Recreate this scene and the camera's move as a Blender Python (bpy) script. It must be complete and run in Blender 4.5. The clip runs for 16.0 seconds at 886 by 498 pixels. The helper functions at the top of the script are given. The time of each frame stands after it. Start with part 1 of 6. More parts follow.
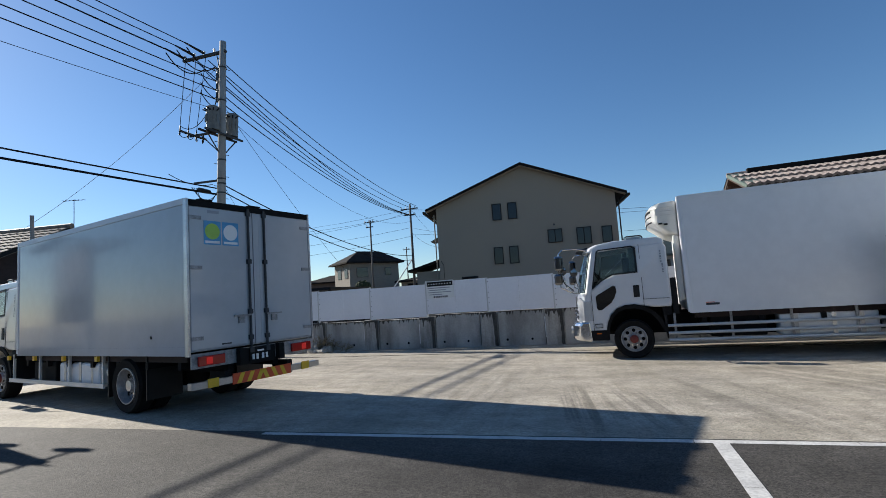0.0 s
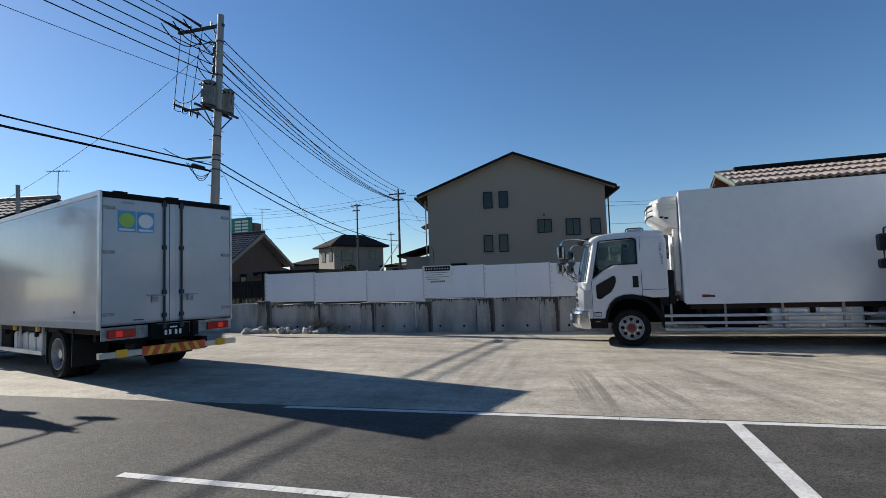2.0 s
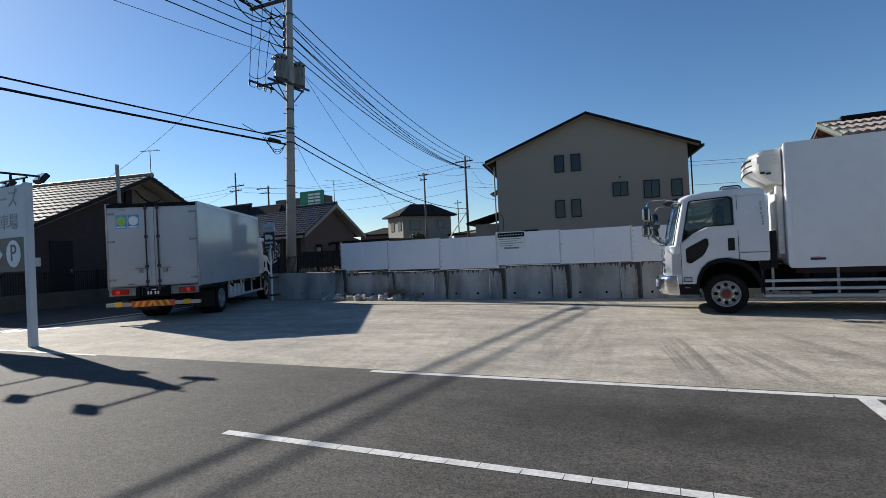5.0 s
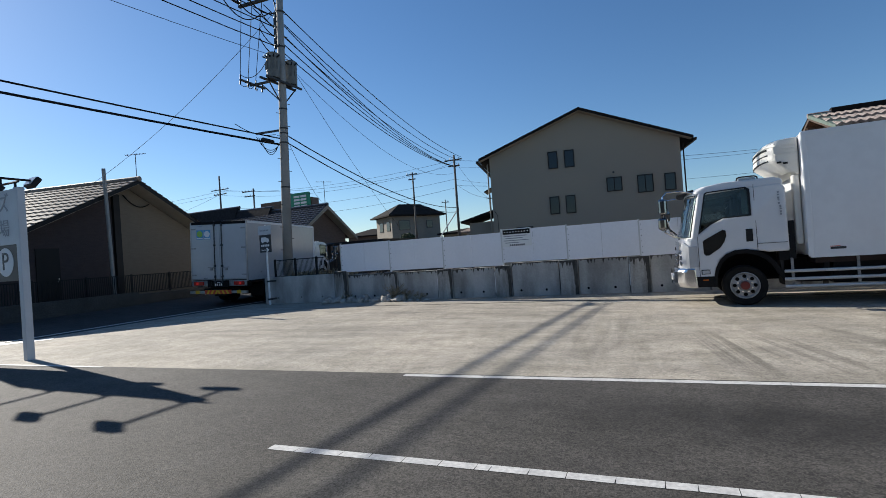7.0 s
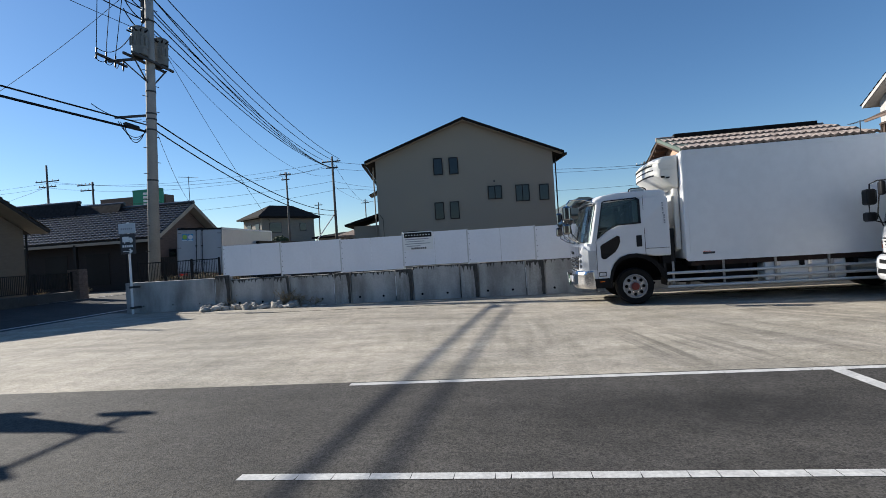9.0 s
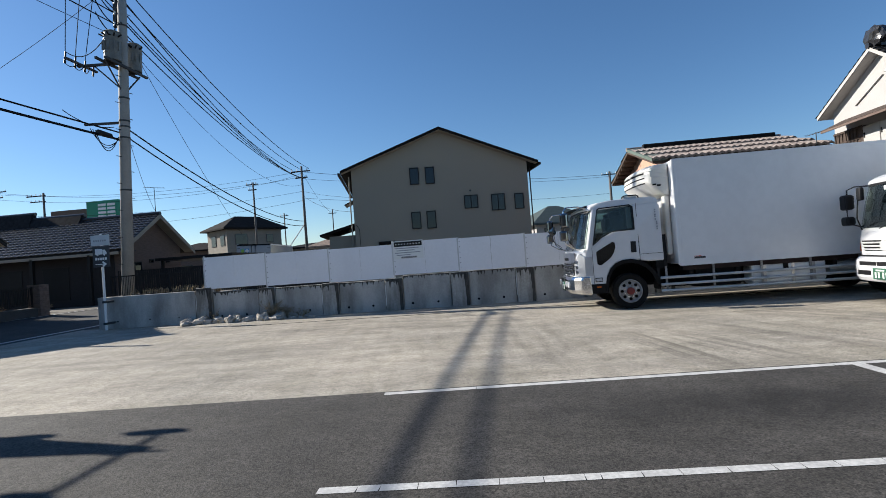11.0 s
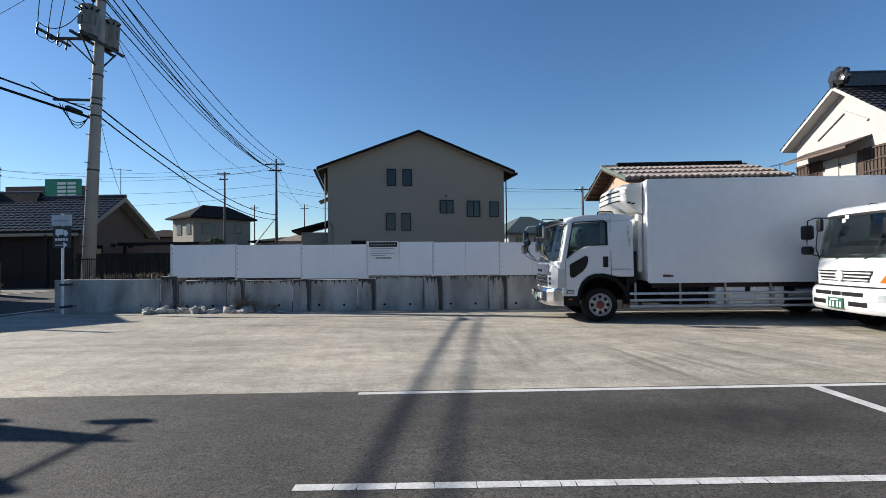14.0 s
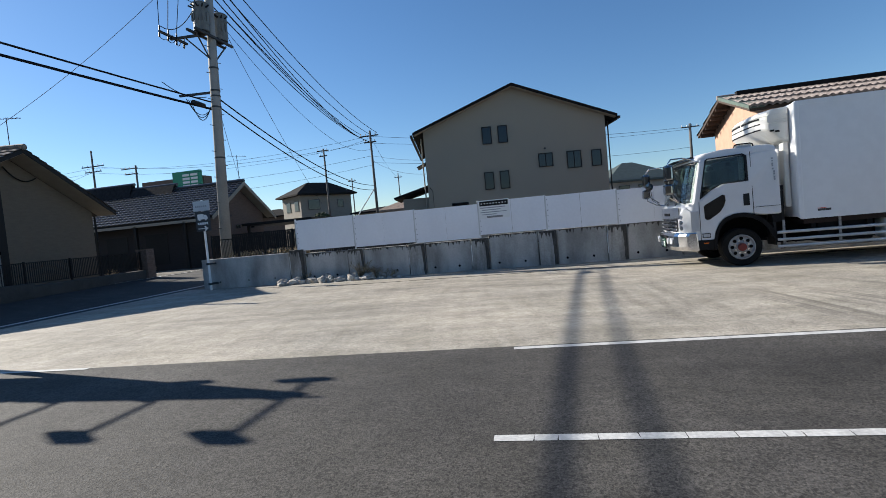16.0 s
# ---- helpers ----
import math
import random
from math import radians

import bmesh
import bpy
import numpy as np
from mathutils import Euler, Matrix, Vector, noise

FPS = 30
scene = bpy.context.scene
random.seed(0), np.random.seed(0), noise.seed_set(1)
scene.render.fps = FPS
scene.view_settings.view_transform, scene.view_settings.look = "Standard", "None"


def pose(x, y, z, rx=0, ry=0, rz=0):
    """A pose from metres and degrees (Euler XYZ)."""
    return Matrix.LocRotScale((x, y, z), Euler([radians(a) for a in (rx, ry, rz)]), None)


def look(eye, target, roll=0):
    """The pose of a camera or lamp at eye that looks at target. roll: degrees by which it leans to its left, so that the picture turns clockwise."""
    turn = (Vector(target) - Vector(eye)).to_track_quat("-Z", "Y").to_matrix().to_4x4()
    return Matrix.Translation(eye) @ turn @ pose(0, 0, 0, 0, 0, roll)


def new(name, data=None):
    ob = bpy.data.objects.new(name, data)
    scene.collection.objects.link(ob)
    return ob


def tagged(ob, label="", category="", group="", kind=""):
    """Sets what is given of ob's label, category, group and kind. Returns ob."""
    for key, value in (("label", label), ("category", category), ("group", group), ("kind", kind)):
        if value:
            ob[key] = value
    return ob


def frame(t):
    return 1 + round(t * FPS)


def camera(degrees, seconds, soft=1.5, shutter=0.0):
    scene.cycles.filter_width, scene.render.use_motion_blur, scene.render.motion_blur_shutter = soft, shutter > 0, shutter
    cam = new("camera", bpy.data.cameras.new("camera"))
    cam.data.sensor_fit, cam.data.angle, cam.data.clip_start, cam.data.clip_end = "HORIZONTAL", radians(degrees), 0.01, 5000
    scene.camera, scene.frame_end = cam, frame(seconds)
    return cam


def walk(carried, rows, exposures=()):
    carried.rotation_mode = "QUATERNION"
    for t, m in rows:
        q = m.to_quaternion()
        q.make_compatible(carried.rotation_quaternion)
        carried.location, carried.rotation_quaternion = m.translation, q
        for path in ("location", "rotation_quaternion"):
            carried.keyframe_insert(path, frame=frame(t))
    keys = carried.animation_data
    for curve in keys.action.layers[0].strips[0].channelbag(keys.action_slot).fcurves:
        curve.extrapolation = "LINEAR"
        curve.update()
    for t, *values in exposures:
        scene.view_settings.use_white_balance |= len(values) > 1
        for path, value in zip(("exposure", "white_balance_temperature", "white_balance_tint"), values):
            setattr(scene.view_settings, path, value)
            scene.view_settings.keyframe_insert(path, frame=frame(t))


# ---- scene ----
EXPOSURE = 0.95
cam = camera(82.7, 16.0, soft=0.8)
PATH = [
    (0, (1.439, 0.435, 1.422), (0.742, 2.3, 1.612), -3.9),
    (0.5, (1.322, 0.088, 1.394), (0.678, 1.973, 1.573), -3.2),
    (1, (1.144, 0.05, 1.406), (0.546, 1.951, 1.575), -2.3),
    (1.5, (1.05, 0.08, 1.393), (0.465, 1.986, 1.549), -1.9),
    (2, (1.01, 0.117, 1.397), (0.38, 2.011, 1.531), -2.0),
    (2.5, (0.988, 0.123, 1.389), (0.262, 1.984, 1.493), -2.2),
    (3, (0.965, 0.154, 1.382), (0.139, 1.974, 1.451), -2.5),
    (3.5, (0.929, 0.182, 1.373), (0.043, 1.974, 1.414), -2.6),
    (4, (0.923, 0.219, 1.367), (0.03, 2.008, 1.394), -2.3),
    (6.5, (0.302, 0.243, 1.35), (-0.54, 2.057, 1.369), -3.9),
    (7, (0.144, 0.234, 1.359), (-0.681, 2.056, 1.375), -4.1),
    (7.5, (-0.115, 0.201, 1.356), (-0.86, 2.057, 1.367), -3.7),
    (8, (-0.34, 0.208, 1.342), (-0.948, 2.113, 1.342), -3.3),
    (8.5, (-0.577, 0.255, 1.352), (-1.036, 2.201, 1.349), -3.4),
    (9, (-0.797, 0.19, 1.361), (-1.126, 2.163, 1.363), -3.6),
    (11.5, (-1.576, 0.107, 1.369), (-1.717, 2.102, 1.413), -3.5),
    (12, (-1.579, 0.116, 1.37), (-1.644, 2.114, 1.429), -2.2),
    (12.5, (-1.59, 0.098, 1.375), (-1.59, 2.097, 1.446), -1.4),
    (13, (-1.614, 0.091, 1.367), (-1.584, 2.089, 1.444), -0.7),
    (13.5, (-1.631, 0.075, 1.37), (-1.624, 2.074, 1.437), -0.5),
    (14, (-1.658, 0.067, 1.369), (-1.724, 2.066, 1.412), -0.7),
    (14.5, (-1.757, 0.114, 1.34), (-1.937, 2.105, 1.345), -1.8),
    (15, (-1.922, 0.153, 1.338), (-2.232, 2.129, 1.303), -3.2),
    (15.5, (-2.071, 0.113, 1.351), (-2.491, 2.067, 1.278), -4.5),
    (16, (-2.22, 0.11, 1.33), (-2.655, 2.06, 1.236), -5.3),
]
walk(cam, [(t, look(eye, target, roll)) for t, eye, target, roll in PATH], exposures=[(t, EXPOSURE + e, 6300, 10) for t, e in ((0, -0.07), (3.5, -0.13), (7, -0.13), (9, 0.0), (12.5, 0.0), (14.5, 0.05), (16, 0.07))])

# ---- world and sun ----
SUN_TO = Vector((-1.92, 0.44, 1.0)).normalized()
world = bpy.data.worlds.new("world")
scene.world = world
world.use_nodes = True
sky = world.node_tree.nodes.new("ShaderNodeTexSky")
sky.sky_type = 'NISHITA'
sky.sun_disc = False
sky.sun_elevation = math.asin(SUN_TO.z)
sky.sun_rotation = math.atan2(SUN_TO.x, SUN_TO.y)
sky.air_density, sky.dust_density, sky.ozone_density = 1.0, 0.15, 4.5
tone = world.node_tree.nodes.new("ShaderNodeHueSaturation")
tone.inputs["Saturation"].default_value = 1.09
world.node_tree.links.new(sky.outputs[0], tone.inputs["Color"])
world.node_tree.links.new(tone.outputs[0], world.node_tree.nodes["Background"].inputs[0])
world.node_tree.nodes["Background"].inputs[1].default_value = 0.064
sun = new("sun", bpy.data.lights.new("sun", "SUN"))
sun.data.energy, sun.data.angle, sun.data.color = 4.6, radians(0.53), (1.0, 0.93, 0.82)
sun.matrix_basis = look(SUN_TO * 50, (0, 0, 0))


# ---- materials ----
def mat(name, col, rough=0.6, metal=0.0, var=0.15, scale=3.0, fine=60.0, bump=0.0, stain=None, stretch=(1, 1, 1), spec=0.5, coat=0.0):
    """A surface with coarse and fine variation of its colour and, with bump, a fine relief."""
    m = bpy.data.materials.new(name)
    m.use_nodes = True
    nt = m.node_tree
    b = nt.nodes["Principled BSDF"]
    b.inputs["Roughness"].default_value, b.inputs["Metallic"].default_value = rough, metal
    b.inputs["Specular IOR Level"].default_value, b.inputs["Coat Weight"].default_value = spec, coat
    tc, mp = nt.nodes.new("ShaderNodeTexCoord"), nt.nodes.new("ShaderNodeMapping")
    mp.inputs["Scale"].default_value = stretch
    nt.links.new(tc.outputs["Object"], mp.inputs[0])
    n1, n2 = nt.nodes.new("ShaderNodeTexNoise"), nt.nodes.new("ShaderNodeTexNoise")
    n1.inputs["Scale"].default_value, n1.inputs["Detail"].default_value = scale, 6
    n2.inputs["Scale"].default_value, n2.inputs["Detail"].default_value = fine, 3
    nt.links.new(mp.outputs[0], n1.inputs["Vector"])
    nt.links.new(tc.outputs["Object"], n2.inputs["Vector"])
    r1 = nt.nodes.new("ShaderNodeValToRGB")
    c = Vector(col)
    dark = stain if stain else c * (1 - var * 1.6)
    r1.color_ramp.elements[0].position, r1.color_ramp.elements[1].position = 0.32, 0.62
    r1.color_ramp.elements[0].color, r1.color_ramp.elements[1].color = (*dark, 1), (*c, 1)
    nt.links.new(n1.outputs["Fac"], r1.inputs[0])
    mx = nt.nodes.new("ShaderNodeMix")
    mx.data_type, mx.blend_type = 'RGBA', 'MULTIPLY'
    r2 = nt.nodes.new("ShaderNodeValToRGB")
    lo = 1 - var
    r2.color_ramp.elements[0].position, r2.color_ramp.elements[1].position = 0.35, 0.65
    r2.color_ramp.elements[0].color, r2.color_ramp.elements[1].color = (lo, lo, lo, 1), (1, 1, 1, 1)
    nt.links.new(n2.outputs["Fac"], r2.inputs[0])
    mx.inputs["Factor"].default_value = 1.0
    nt.links.new(r1.outputs[0], mx.inputs["A"])
    nt.links.new(r2.outputs[0], mx.inputs["B"])
    nt.links.new(mx.outputs["Result"], b.inputs["Base Color"])
    if bump:
        bp = nt.nodes.new("ShaderNodeBump")
        bp.inputs["Strength"].default_value, bp.inputs["Distance"].default_value = bump, 0.02
        nt.links.new(n2.outputs["Fac"], bp.inputs["Height"])
        nt.links.new(bp.outputs[0], b.inputs["Normal"])
    return m


def glass_mat(name, tint, rough=0.02):
    m = bpy.data.materials.new(name)
    m.use_nodes = True
    b = m.node_tree.nodes["Principled BSDF"]
    b.inputs["Base Color"].default_value = (*tint, 1)
    b.inputs["Roughness"].default_value, b.inputs["Transmission Weight"].default_value = rough, 1.0
    b.inputs["IOR"].default_value = 1.45
    return m


def glow_mat(name, col, strength):
    m = bpy.data.materials.new(name)
    m.use_nodes = True
    b = m.node_tree.nodes["Principled BSDF"]
    b.inputs["Base Color"].default_value = (*col, 1)
    b.inputs["Emission Color"].default_value, b.inputs["Emission Strength"].default_value = (*col, 1), strength
    return m


def ground_mat(name, light, dark, streak, bump, fine, fleck, stains=(), tracks=()):
    """Paving: broad stains, drawn-out tyre wear along y and across, and a fine aggregate."""
    m = bpy.data.materials.new(name)
    m.use_nodes = True
    nt = m.node_tree
    b = nt.nodes["Principled BSDF"]
    b.inputs["Roughness"].default_value, b.inputs["Specular IOR Level"].default_value = 0.85, 0.3
    tc = nt.nodes.new("ShaderNodeTexCoord")

    def tex(scale, stretch, turn, detail=5.0):
        mp, n = nt.nodes.new("ShaderNodeMapping"), nt.nodes.new("ShaderNodeTexNoise")
        mp.inputs["Scale"].default_value, mp.inputs["Rotation"].default_value = stretch, (0, 0, radians(turn))
        n.inputs["Scale"].default_value, n.inputs["Detail"].default_value = scale, detail
        nt.links.new(tc.outputs["Object"], mp.inputs[0])
        nt.links.new(mp.outputs[0], n.inputs["Vector"])
        return n.outputs["Fac"]

    def drawn(turn, across, along, detail=5.0):
        """Streaks drawn out along the heading given in degrees."""
        mp, n = nt.nodes.new("ShaderNodeMapping"), nt.nodes.new("ShaderNodeTexNoise")
        mp.vector_type = 'TEXTURE'
        mp.inputs["Scale"].default_value, mp.inputs["Rotation"].default_value = (1 / along, 1 / across, 1), (0, 0, radians(turn))
        n.inputs["Scale"].default_value, n.inputs["Detail"].default_value, n.inputs["Distortion"].default_value = 1.0, detail, 0.25
        nt.links.new(tc.outputs["Object"], mp.inputs[0])
        nt.links.new(mp.outputs[0], n.inputs["Vector"])
        return n.outputs["Fac"]

    def ramp(fac, a, ca, z, cz):
        r = nt.nodes.new("ShaderNodeValToRGB")
        r.color_ramp.elements[0].position, r.color_ramp.elements[1].position = a, z
        r.color_ramp.elements[0].color, r.color_ramp.elements[1].color = (*ca, 1), (*cz, 1)
        nt.links.new(fac, r.inputs[0])
        return r.outputs[0]

    def times(a, c, how='MULTIPLY', f=1.0):
        x = nt.nodes.new("ShaderNodeMix")
        x.data_type, x.blend_type = 'RGBA', how
        x.inputs["Factor"].default_value = f
        nt.links.new(a, x.inputs["A"])
        nt.links.new(c, x.inputs["B"])
        return x.outputs["Result"]

    base = ramp(tex(0.35, (1, 1, 1), 0), 0.35, dark, 0.65, light)
    s = 1 - streak
    w = (1, 1, 1)
    for turn, across, along in ((8, 1.4, 0.5), (100, 5.0, 0.5)):
        base = times(base, ramp(drawn(turn, across, along, 6), 0.36, (s, s, s * 0.98), 0.55, w))
    for sc, lo in ((0.8, 0.86), (2.1, 0.84), (5.5, 0.88), (16.0, 0.88)):
        base = times(base, ramp(tex(sc, (0.7, 1.2, 1), 8, 4), 0.40, (lo, lo, lo), 0.60, w))
    for cx, cy, rx, ry, turn, across, deep in tracks:
        mp, gr = nt.nodes.new("ShaderNodeMapping"), nt.nodes.new("ShaderNodeTexGradient")
        mp.vector_type, gr.gradient_type = 'TEXTURE', 'SPHERICAL'
        mp.inputs["Location"].default_value, mp.inputs["Scale"].default_value = (cx, cy, 0), (rx, ry, 1)
        mp.inputs["Rotation"].default_value = (0, 0, radians(turn))
        nt.links.new(tc.outputs["Object"], mp.inputs[0])
        nt.links.new(mp.outputs[0], gr.inputs[0])
        mul = nt.nodes.new("ShaderNodeMath")
        mul.operation = 'MULTIPLY'
        nt.links.new(ramp(gr.outputs["Fac"], 0.0, (0, 0, 0), 0.5, w), mul.inputs[0])
        nt.links.new(ramp(drawn(turn, across, 0.25, 3), 0.44, (0, 0, 0), 0.62, w), mul.inputs[1])
        base = times(base, ramp(mul.outputs[0], 0.0, w, 1.0, (deep, deep, deep)))
    g = tex(fine, w, 0, 2)
    k = 1 - fleck
    base = times(base, ramp(g, 0.36, (k, k, k), 0.62, (1 + fleck * 0.35,) * 3))
    for sx, sy, rx, ry, deep in stains:
        mp, gr = nt.nodes.new("ShaderNodeMapping"), nt.nodes.new("ShaderNodeTexGradient")
        mp.vector_type, gr.gradient_type = 'TEXTURE', 'SPHERICAL'
        mp.inputs["Location"].default_value, mp.inputs["Scale"].default_value = (sx, sy, 0), (rx, ry, 1)
        nt.links.new(tc.outputs["Object"], mp.inputs[0])
        nt.links.new(mp.outputs[0], gr.inputs[0])
        mul = nt.nodes.new("ShaderNodeMath")
        mul.operation = 'MULTIPLY'
        nt.links.new(gr.outputs["Fac"], mul.inputs[0])
        nt.links.new(tex(3.0, (1, 1, 1), 0, 6), mul.inputs[1])
        base = times(base, ramp(mul.outputs[0], 0.0, w, 0.35, (deep, deep, deep)))
    chip, sep = nt.nodes.new("ShaderNodeTexVoronoi"), nt.nodes.new("ShaderNodeSeparateColor")
    chip.inputs["Scale"].default_value = fine * 0.7
    nt.links.new(tc.outputs["Object"], chip.inputs["Vector"])
    nt.links.new(chip.outputs["Color"], sep.inputs[0])
    c0, c1 = 1 - fleck * 1.3, 1 + fleck * 0.7
    base = times(base, ramp(sep.outputs[0], 0.0, (c0, c0, c0), 0.55, w))
    base = times(base, ramp(sep.outputs[1], 0.80, w, 1.0, (c1, c1 * 0.99, c1 * 0.96)))
    nt.links.new(base, b.inputs["Base Color"])
    bp = nt.nodes.new("ShaderNodeBump")
    bp.inputs["Strength"].default_value, bp.inputs["Distance"].default_value = bump, 0.01
    nt.links.new(g, bp.inputs["Height"])
    nt.links.new(bp.outputs[0], b.inputs["Normal"])
    return m


M_CONC = ground_mat("apron_concrete", (0.575, 0.515, 0.425), (0.46, 0.42, 0.355), 0.10, 0.4, 75, 0.24, tracks=((0.72, 6.9, 1.5, 0.40, 101, 14.0, 0.60), (1.40, 6.8, 1.4, 0.45, 106, 12.0, 0.64), (2.5, 7.3, 2.0, 0.8, 112, 6.0, 0.70), (-0.9, 8.2, 2.8, 1.0, 92, 5.0, 0.80), (3.9, 8.6, 2.4, 0.9, 124, 6.0, 0.74), (-6.5, 8.3, 5.0, 1.2, 4, 3.0, 0.80), (-4.0, 10.8, 6.0, 1.2, 171, 3.0, 0.78), (5.0, 10.0, 6.0, 1.5, 172, 2.5, 0.80)))
M_ASPH = ground_mat("lot_asphalt", (0.120, 0.111, 0.100), (0.090, 0.083, 0.075), 0.05, 0.45, 100, 0.42, ((0.1, 4.3, 1.6, 0.75, 0.6), (1.0, 4.5, 1.3, 0.7, 0.7)))
M_ROAD = ground_mat("road_asphalt", (0.105, 0.10, 0.096), (0.078, 0.075, 0.073), 0.1, 0.5, 70, 0.4)
M_EARTH = mat("far_ground", (0.16, 0.14, 0.11), 0.95, var=0.3, scale=0.3, fine=8)
M_LINE = mat("road_paint", (0.62, 0.61, 0.58), 0.7, var=0.22, scale=5, fine=40, bump=0.2, stain=(0.5, 0.49, 0.47))
M_WALL = mat("wall_concrete", (0.50, 0.485, 0.455), 0.85, var=0.14, scale=1.3, fine=30, bump=0.2, stain=(0.25, 0.24, 0.22), stretch=(1.6, 1.6, 0.5))
M_PILL = mat("stained_concrete", (0.46, 0.44, 0.405), 0.9, var=0.2, scale=2.2, fine=26, bump=0.3, stain=(0.22, 0.205, 0.18), stretch=(2.6, 2.6, 0.4))
M_PANEL = mat("white_board", (0.85, 0.85, 0.87), 0.5, var=0.03, scale=1.2, fine=14, stain=(0.80, 0.80, 0.82), stretch=(1, 1, 0.5))
M_DARK = mat("black_plastic", (0.012, 0.012, 0.013), 0.5, var=0.2, spec=0.3)
M_RUB = mat("tyre_rubber", (0.012, 0.012, 0.012), 0.85, var=0.25, scale=8, bump=0.2, spec=0.2)
M_HOLE = mat("dark_hole", (0.005, 0.005, 0.005), 0.95, spec=0.1)
M_WHITE = mat("white_vehicle_paint", (0.66, 0.66, 0.665), 0.28, var=0.03, scale=1.2, fine=9, coat=0.4)
M_BOXW = mat("white_body_panel", (0.74, 0.75, 0.76), 0.36, var=0.04, scale=0.9, fine=6, stain=(0.70, 0.71, 0.72), stretch=(1, 1, 0.35))
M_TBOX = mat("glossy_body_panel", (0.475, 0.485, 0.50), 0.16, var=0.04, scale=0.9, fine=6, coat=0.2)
M_CREAM = mat("cream_plastic", (0.74, 0.72, 0.66), 0.45, var=0.05)
M_MIRR = mat("smoked_chrome", (0.28, 0.285, 0.30), 0.1, 1.0, var=0.1)
M_CHROME = mat("chrome", (0.75, 0.75, 0.76), 0.12, 1.0, var=0.08)
M_STEEL = mat("brushed_steel", (0.55, 0.55, 0.56), 0.35, 0.9, var=0.15)
M_ALU = mat("aluminium_rail", (0.66, 0.66, 0.65), 0.45, 0.3, var=0.12)
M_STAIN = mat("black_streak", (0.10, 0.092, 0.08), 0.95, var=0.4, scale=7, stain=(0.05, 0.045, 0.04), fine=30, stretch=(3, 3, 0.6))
M_RIM = mat("wheel_grey", (0.42, 0.42, 0.43), 0.45, 0.5, var=0.2, scale=8)
M_FRAME = mat("chassis_black", (0.011, 0.0105, 0.0105), 0.8, var=0.3, spec=0.2)
M_RUST = mat("chassis_red_oxide", (0.022, 0.008, 0.007), 0.8, var=0.3)
M_RED = mat("red_lens", (0.45, 0.02, 0.015), 0.15, var=0.05)
M_REDON = glow_mat("lit_red_lens", (0.70, 0.02, 0.012), 0.15)
M_HINGE = mat("worn_steel", (0.36, 0.36, 0.365), 0.5, 0.4, var=0.25, scale=14)
M_AMBER = mat("amber_lens", (0.60, 0.13, 0.01), 0.2, var=0.05)
M_YEL = mat("yellow_reflector", (0.85, 0.50, 0.03), 0.35, var=0.05)
M_ORANGE = mat("red_reflector", (0.75, 0.09, 0.03), 0.35, var=0.05)
M_LAMP = mat("clear_lens", (0.62, 0.64, 0.66), 0.08, var=0.1, metal=0.3)
M_GLASS = glass_mat("tinted_cab_glass", (0.34, 0.40, 0.385))
M_PANE = mat("dark_window_pane", (0.009, 0.012, 0.015), 0.04, var=0.2, scale=1.5, spec=0.5)
M_SEAT = mat("seat_cloth", (0.05, 0.05, 0.055), 0.9, var=0.2)
M_CURT = mat("beige_curtain", (0.35, 0.33, 0.28), 0.9, var=0.15)
M_GREEN = mat("green_plate", (0.03, 0.12, 0.07), 0.5, var=0.1)
M_BLUE = mat("blue_sticker", (0.10, 0.36, 0.62), 0.5, var=0.1)
M_LIME = mat("lime_sticker", (0.40, 0.66, 0.10), 0.5, var=0.1)
M_CREAMLT = mat("pale_print", (0.80, 0.80, 0.78), 0.5, var=0.03)
# Darker copy of the pole concrete; the far poles' backlit silhouette is in its colour.
M_POLED = mat("silhouette_dark_pole", (0.13, 0.12, 0.11), 0.9, var=0.2, scale=2)
M_POLE = mat("pole_concrete", (0.36, 0.34, 0.31), 0.85, var=0.12, scale=2, fine=30, bump=0.15)
M_WIRE = mat("cable_black", (0.012, 0.012, 0.013), 0.9, var=0.1, spec=0.1)
M_GALV = mat("galvanised_steel", (0.06, 0.062, 0.065), 0.7, 0.2, var=0.2)
M_TRANS = mat("transformer_grey", (0.19, 0.20, 0.195), 0.6, var=0.2, scale=4)
M_STUCCO = mat("taupe_stucco", (0.295, 0.265, 0.212), 0.9, var=0.05, scale=0.5, fine=40, bump=0.15, stain=(0.28, 0.255, 0.21))
M_ROOFD = mat("dark_metal_roof", (0.020, 0.018, 0.017), 0.85, var=0.25, spec=0.1)
M_TILE = mat("dark_glazed_tile", (0.042, 0.042, 0.046), 0.28, var=0.35, scale=6, fine=20)
M_TILEM = mat("matt_dark_tile", (0.030, 0.030, 0.033), 0.85, var=0.3, scale=6, fine=20, bump=0.3, spec=0.12)
M_TILEB = mat("brown_roof_tile", (0.32, 0.24, 0.178), 0.6, var=0.3, scale=5, fine=20, stain=(0.17, 0.13, 0.10))
M_TILEW = mat("weathered_tile", (0.36, 0.30, 0.26), 0.6, var=0.3, scale=5, fine=16, stain=(0.13, 0.10, 0.09))
# Brown darkened to carry the porch shade on the tiled house front.
M_PORCH_SHADE = mat("porch_shade_brown", (0.026, 0.021, 0.020), 0.85, var=0.14, scale=3, fine=22, bump=0.4, stretch=(1, 1, 5))
M_SIDM = mat("mauve_brown_siding", (0.055, 0.038, 0.036), 0.85, var=0.14, scale=3, fine=22, bump=0.4, stretch=(1, 1, 5))
M_SIDB = mat("beige_brick_siding", (0.165, 0.132, 0.094), 0.85, var=0.08, scale=3, fine=18, bump=0.12, stretch=(1, 1, 5))
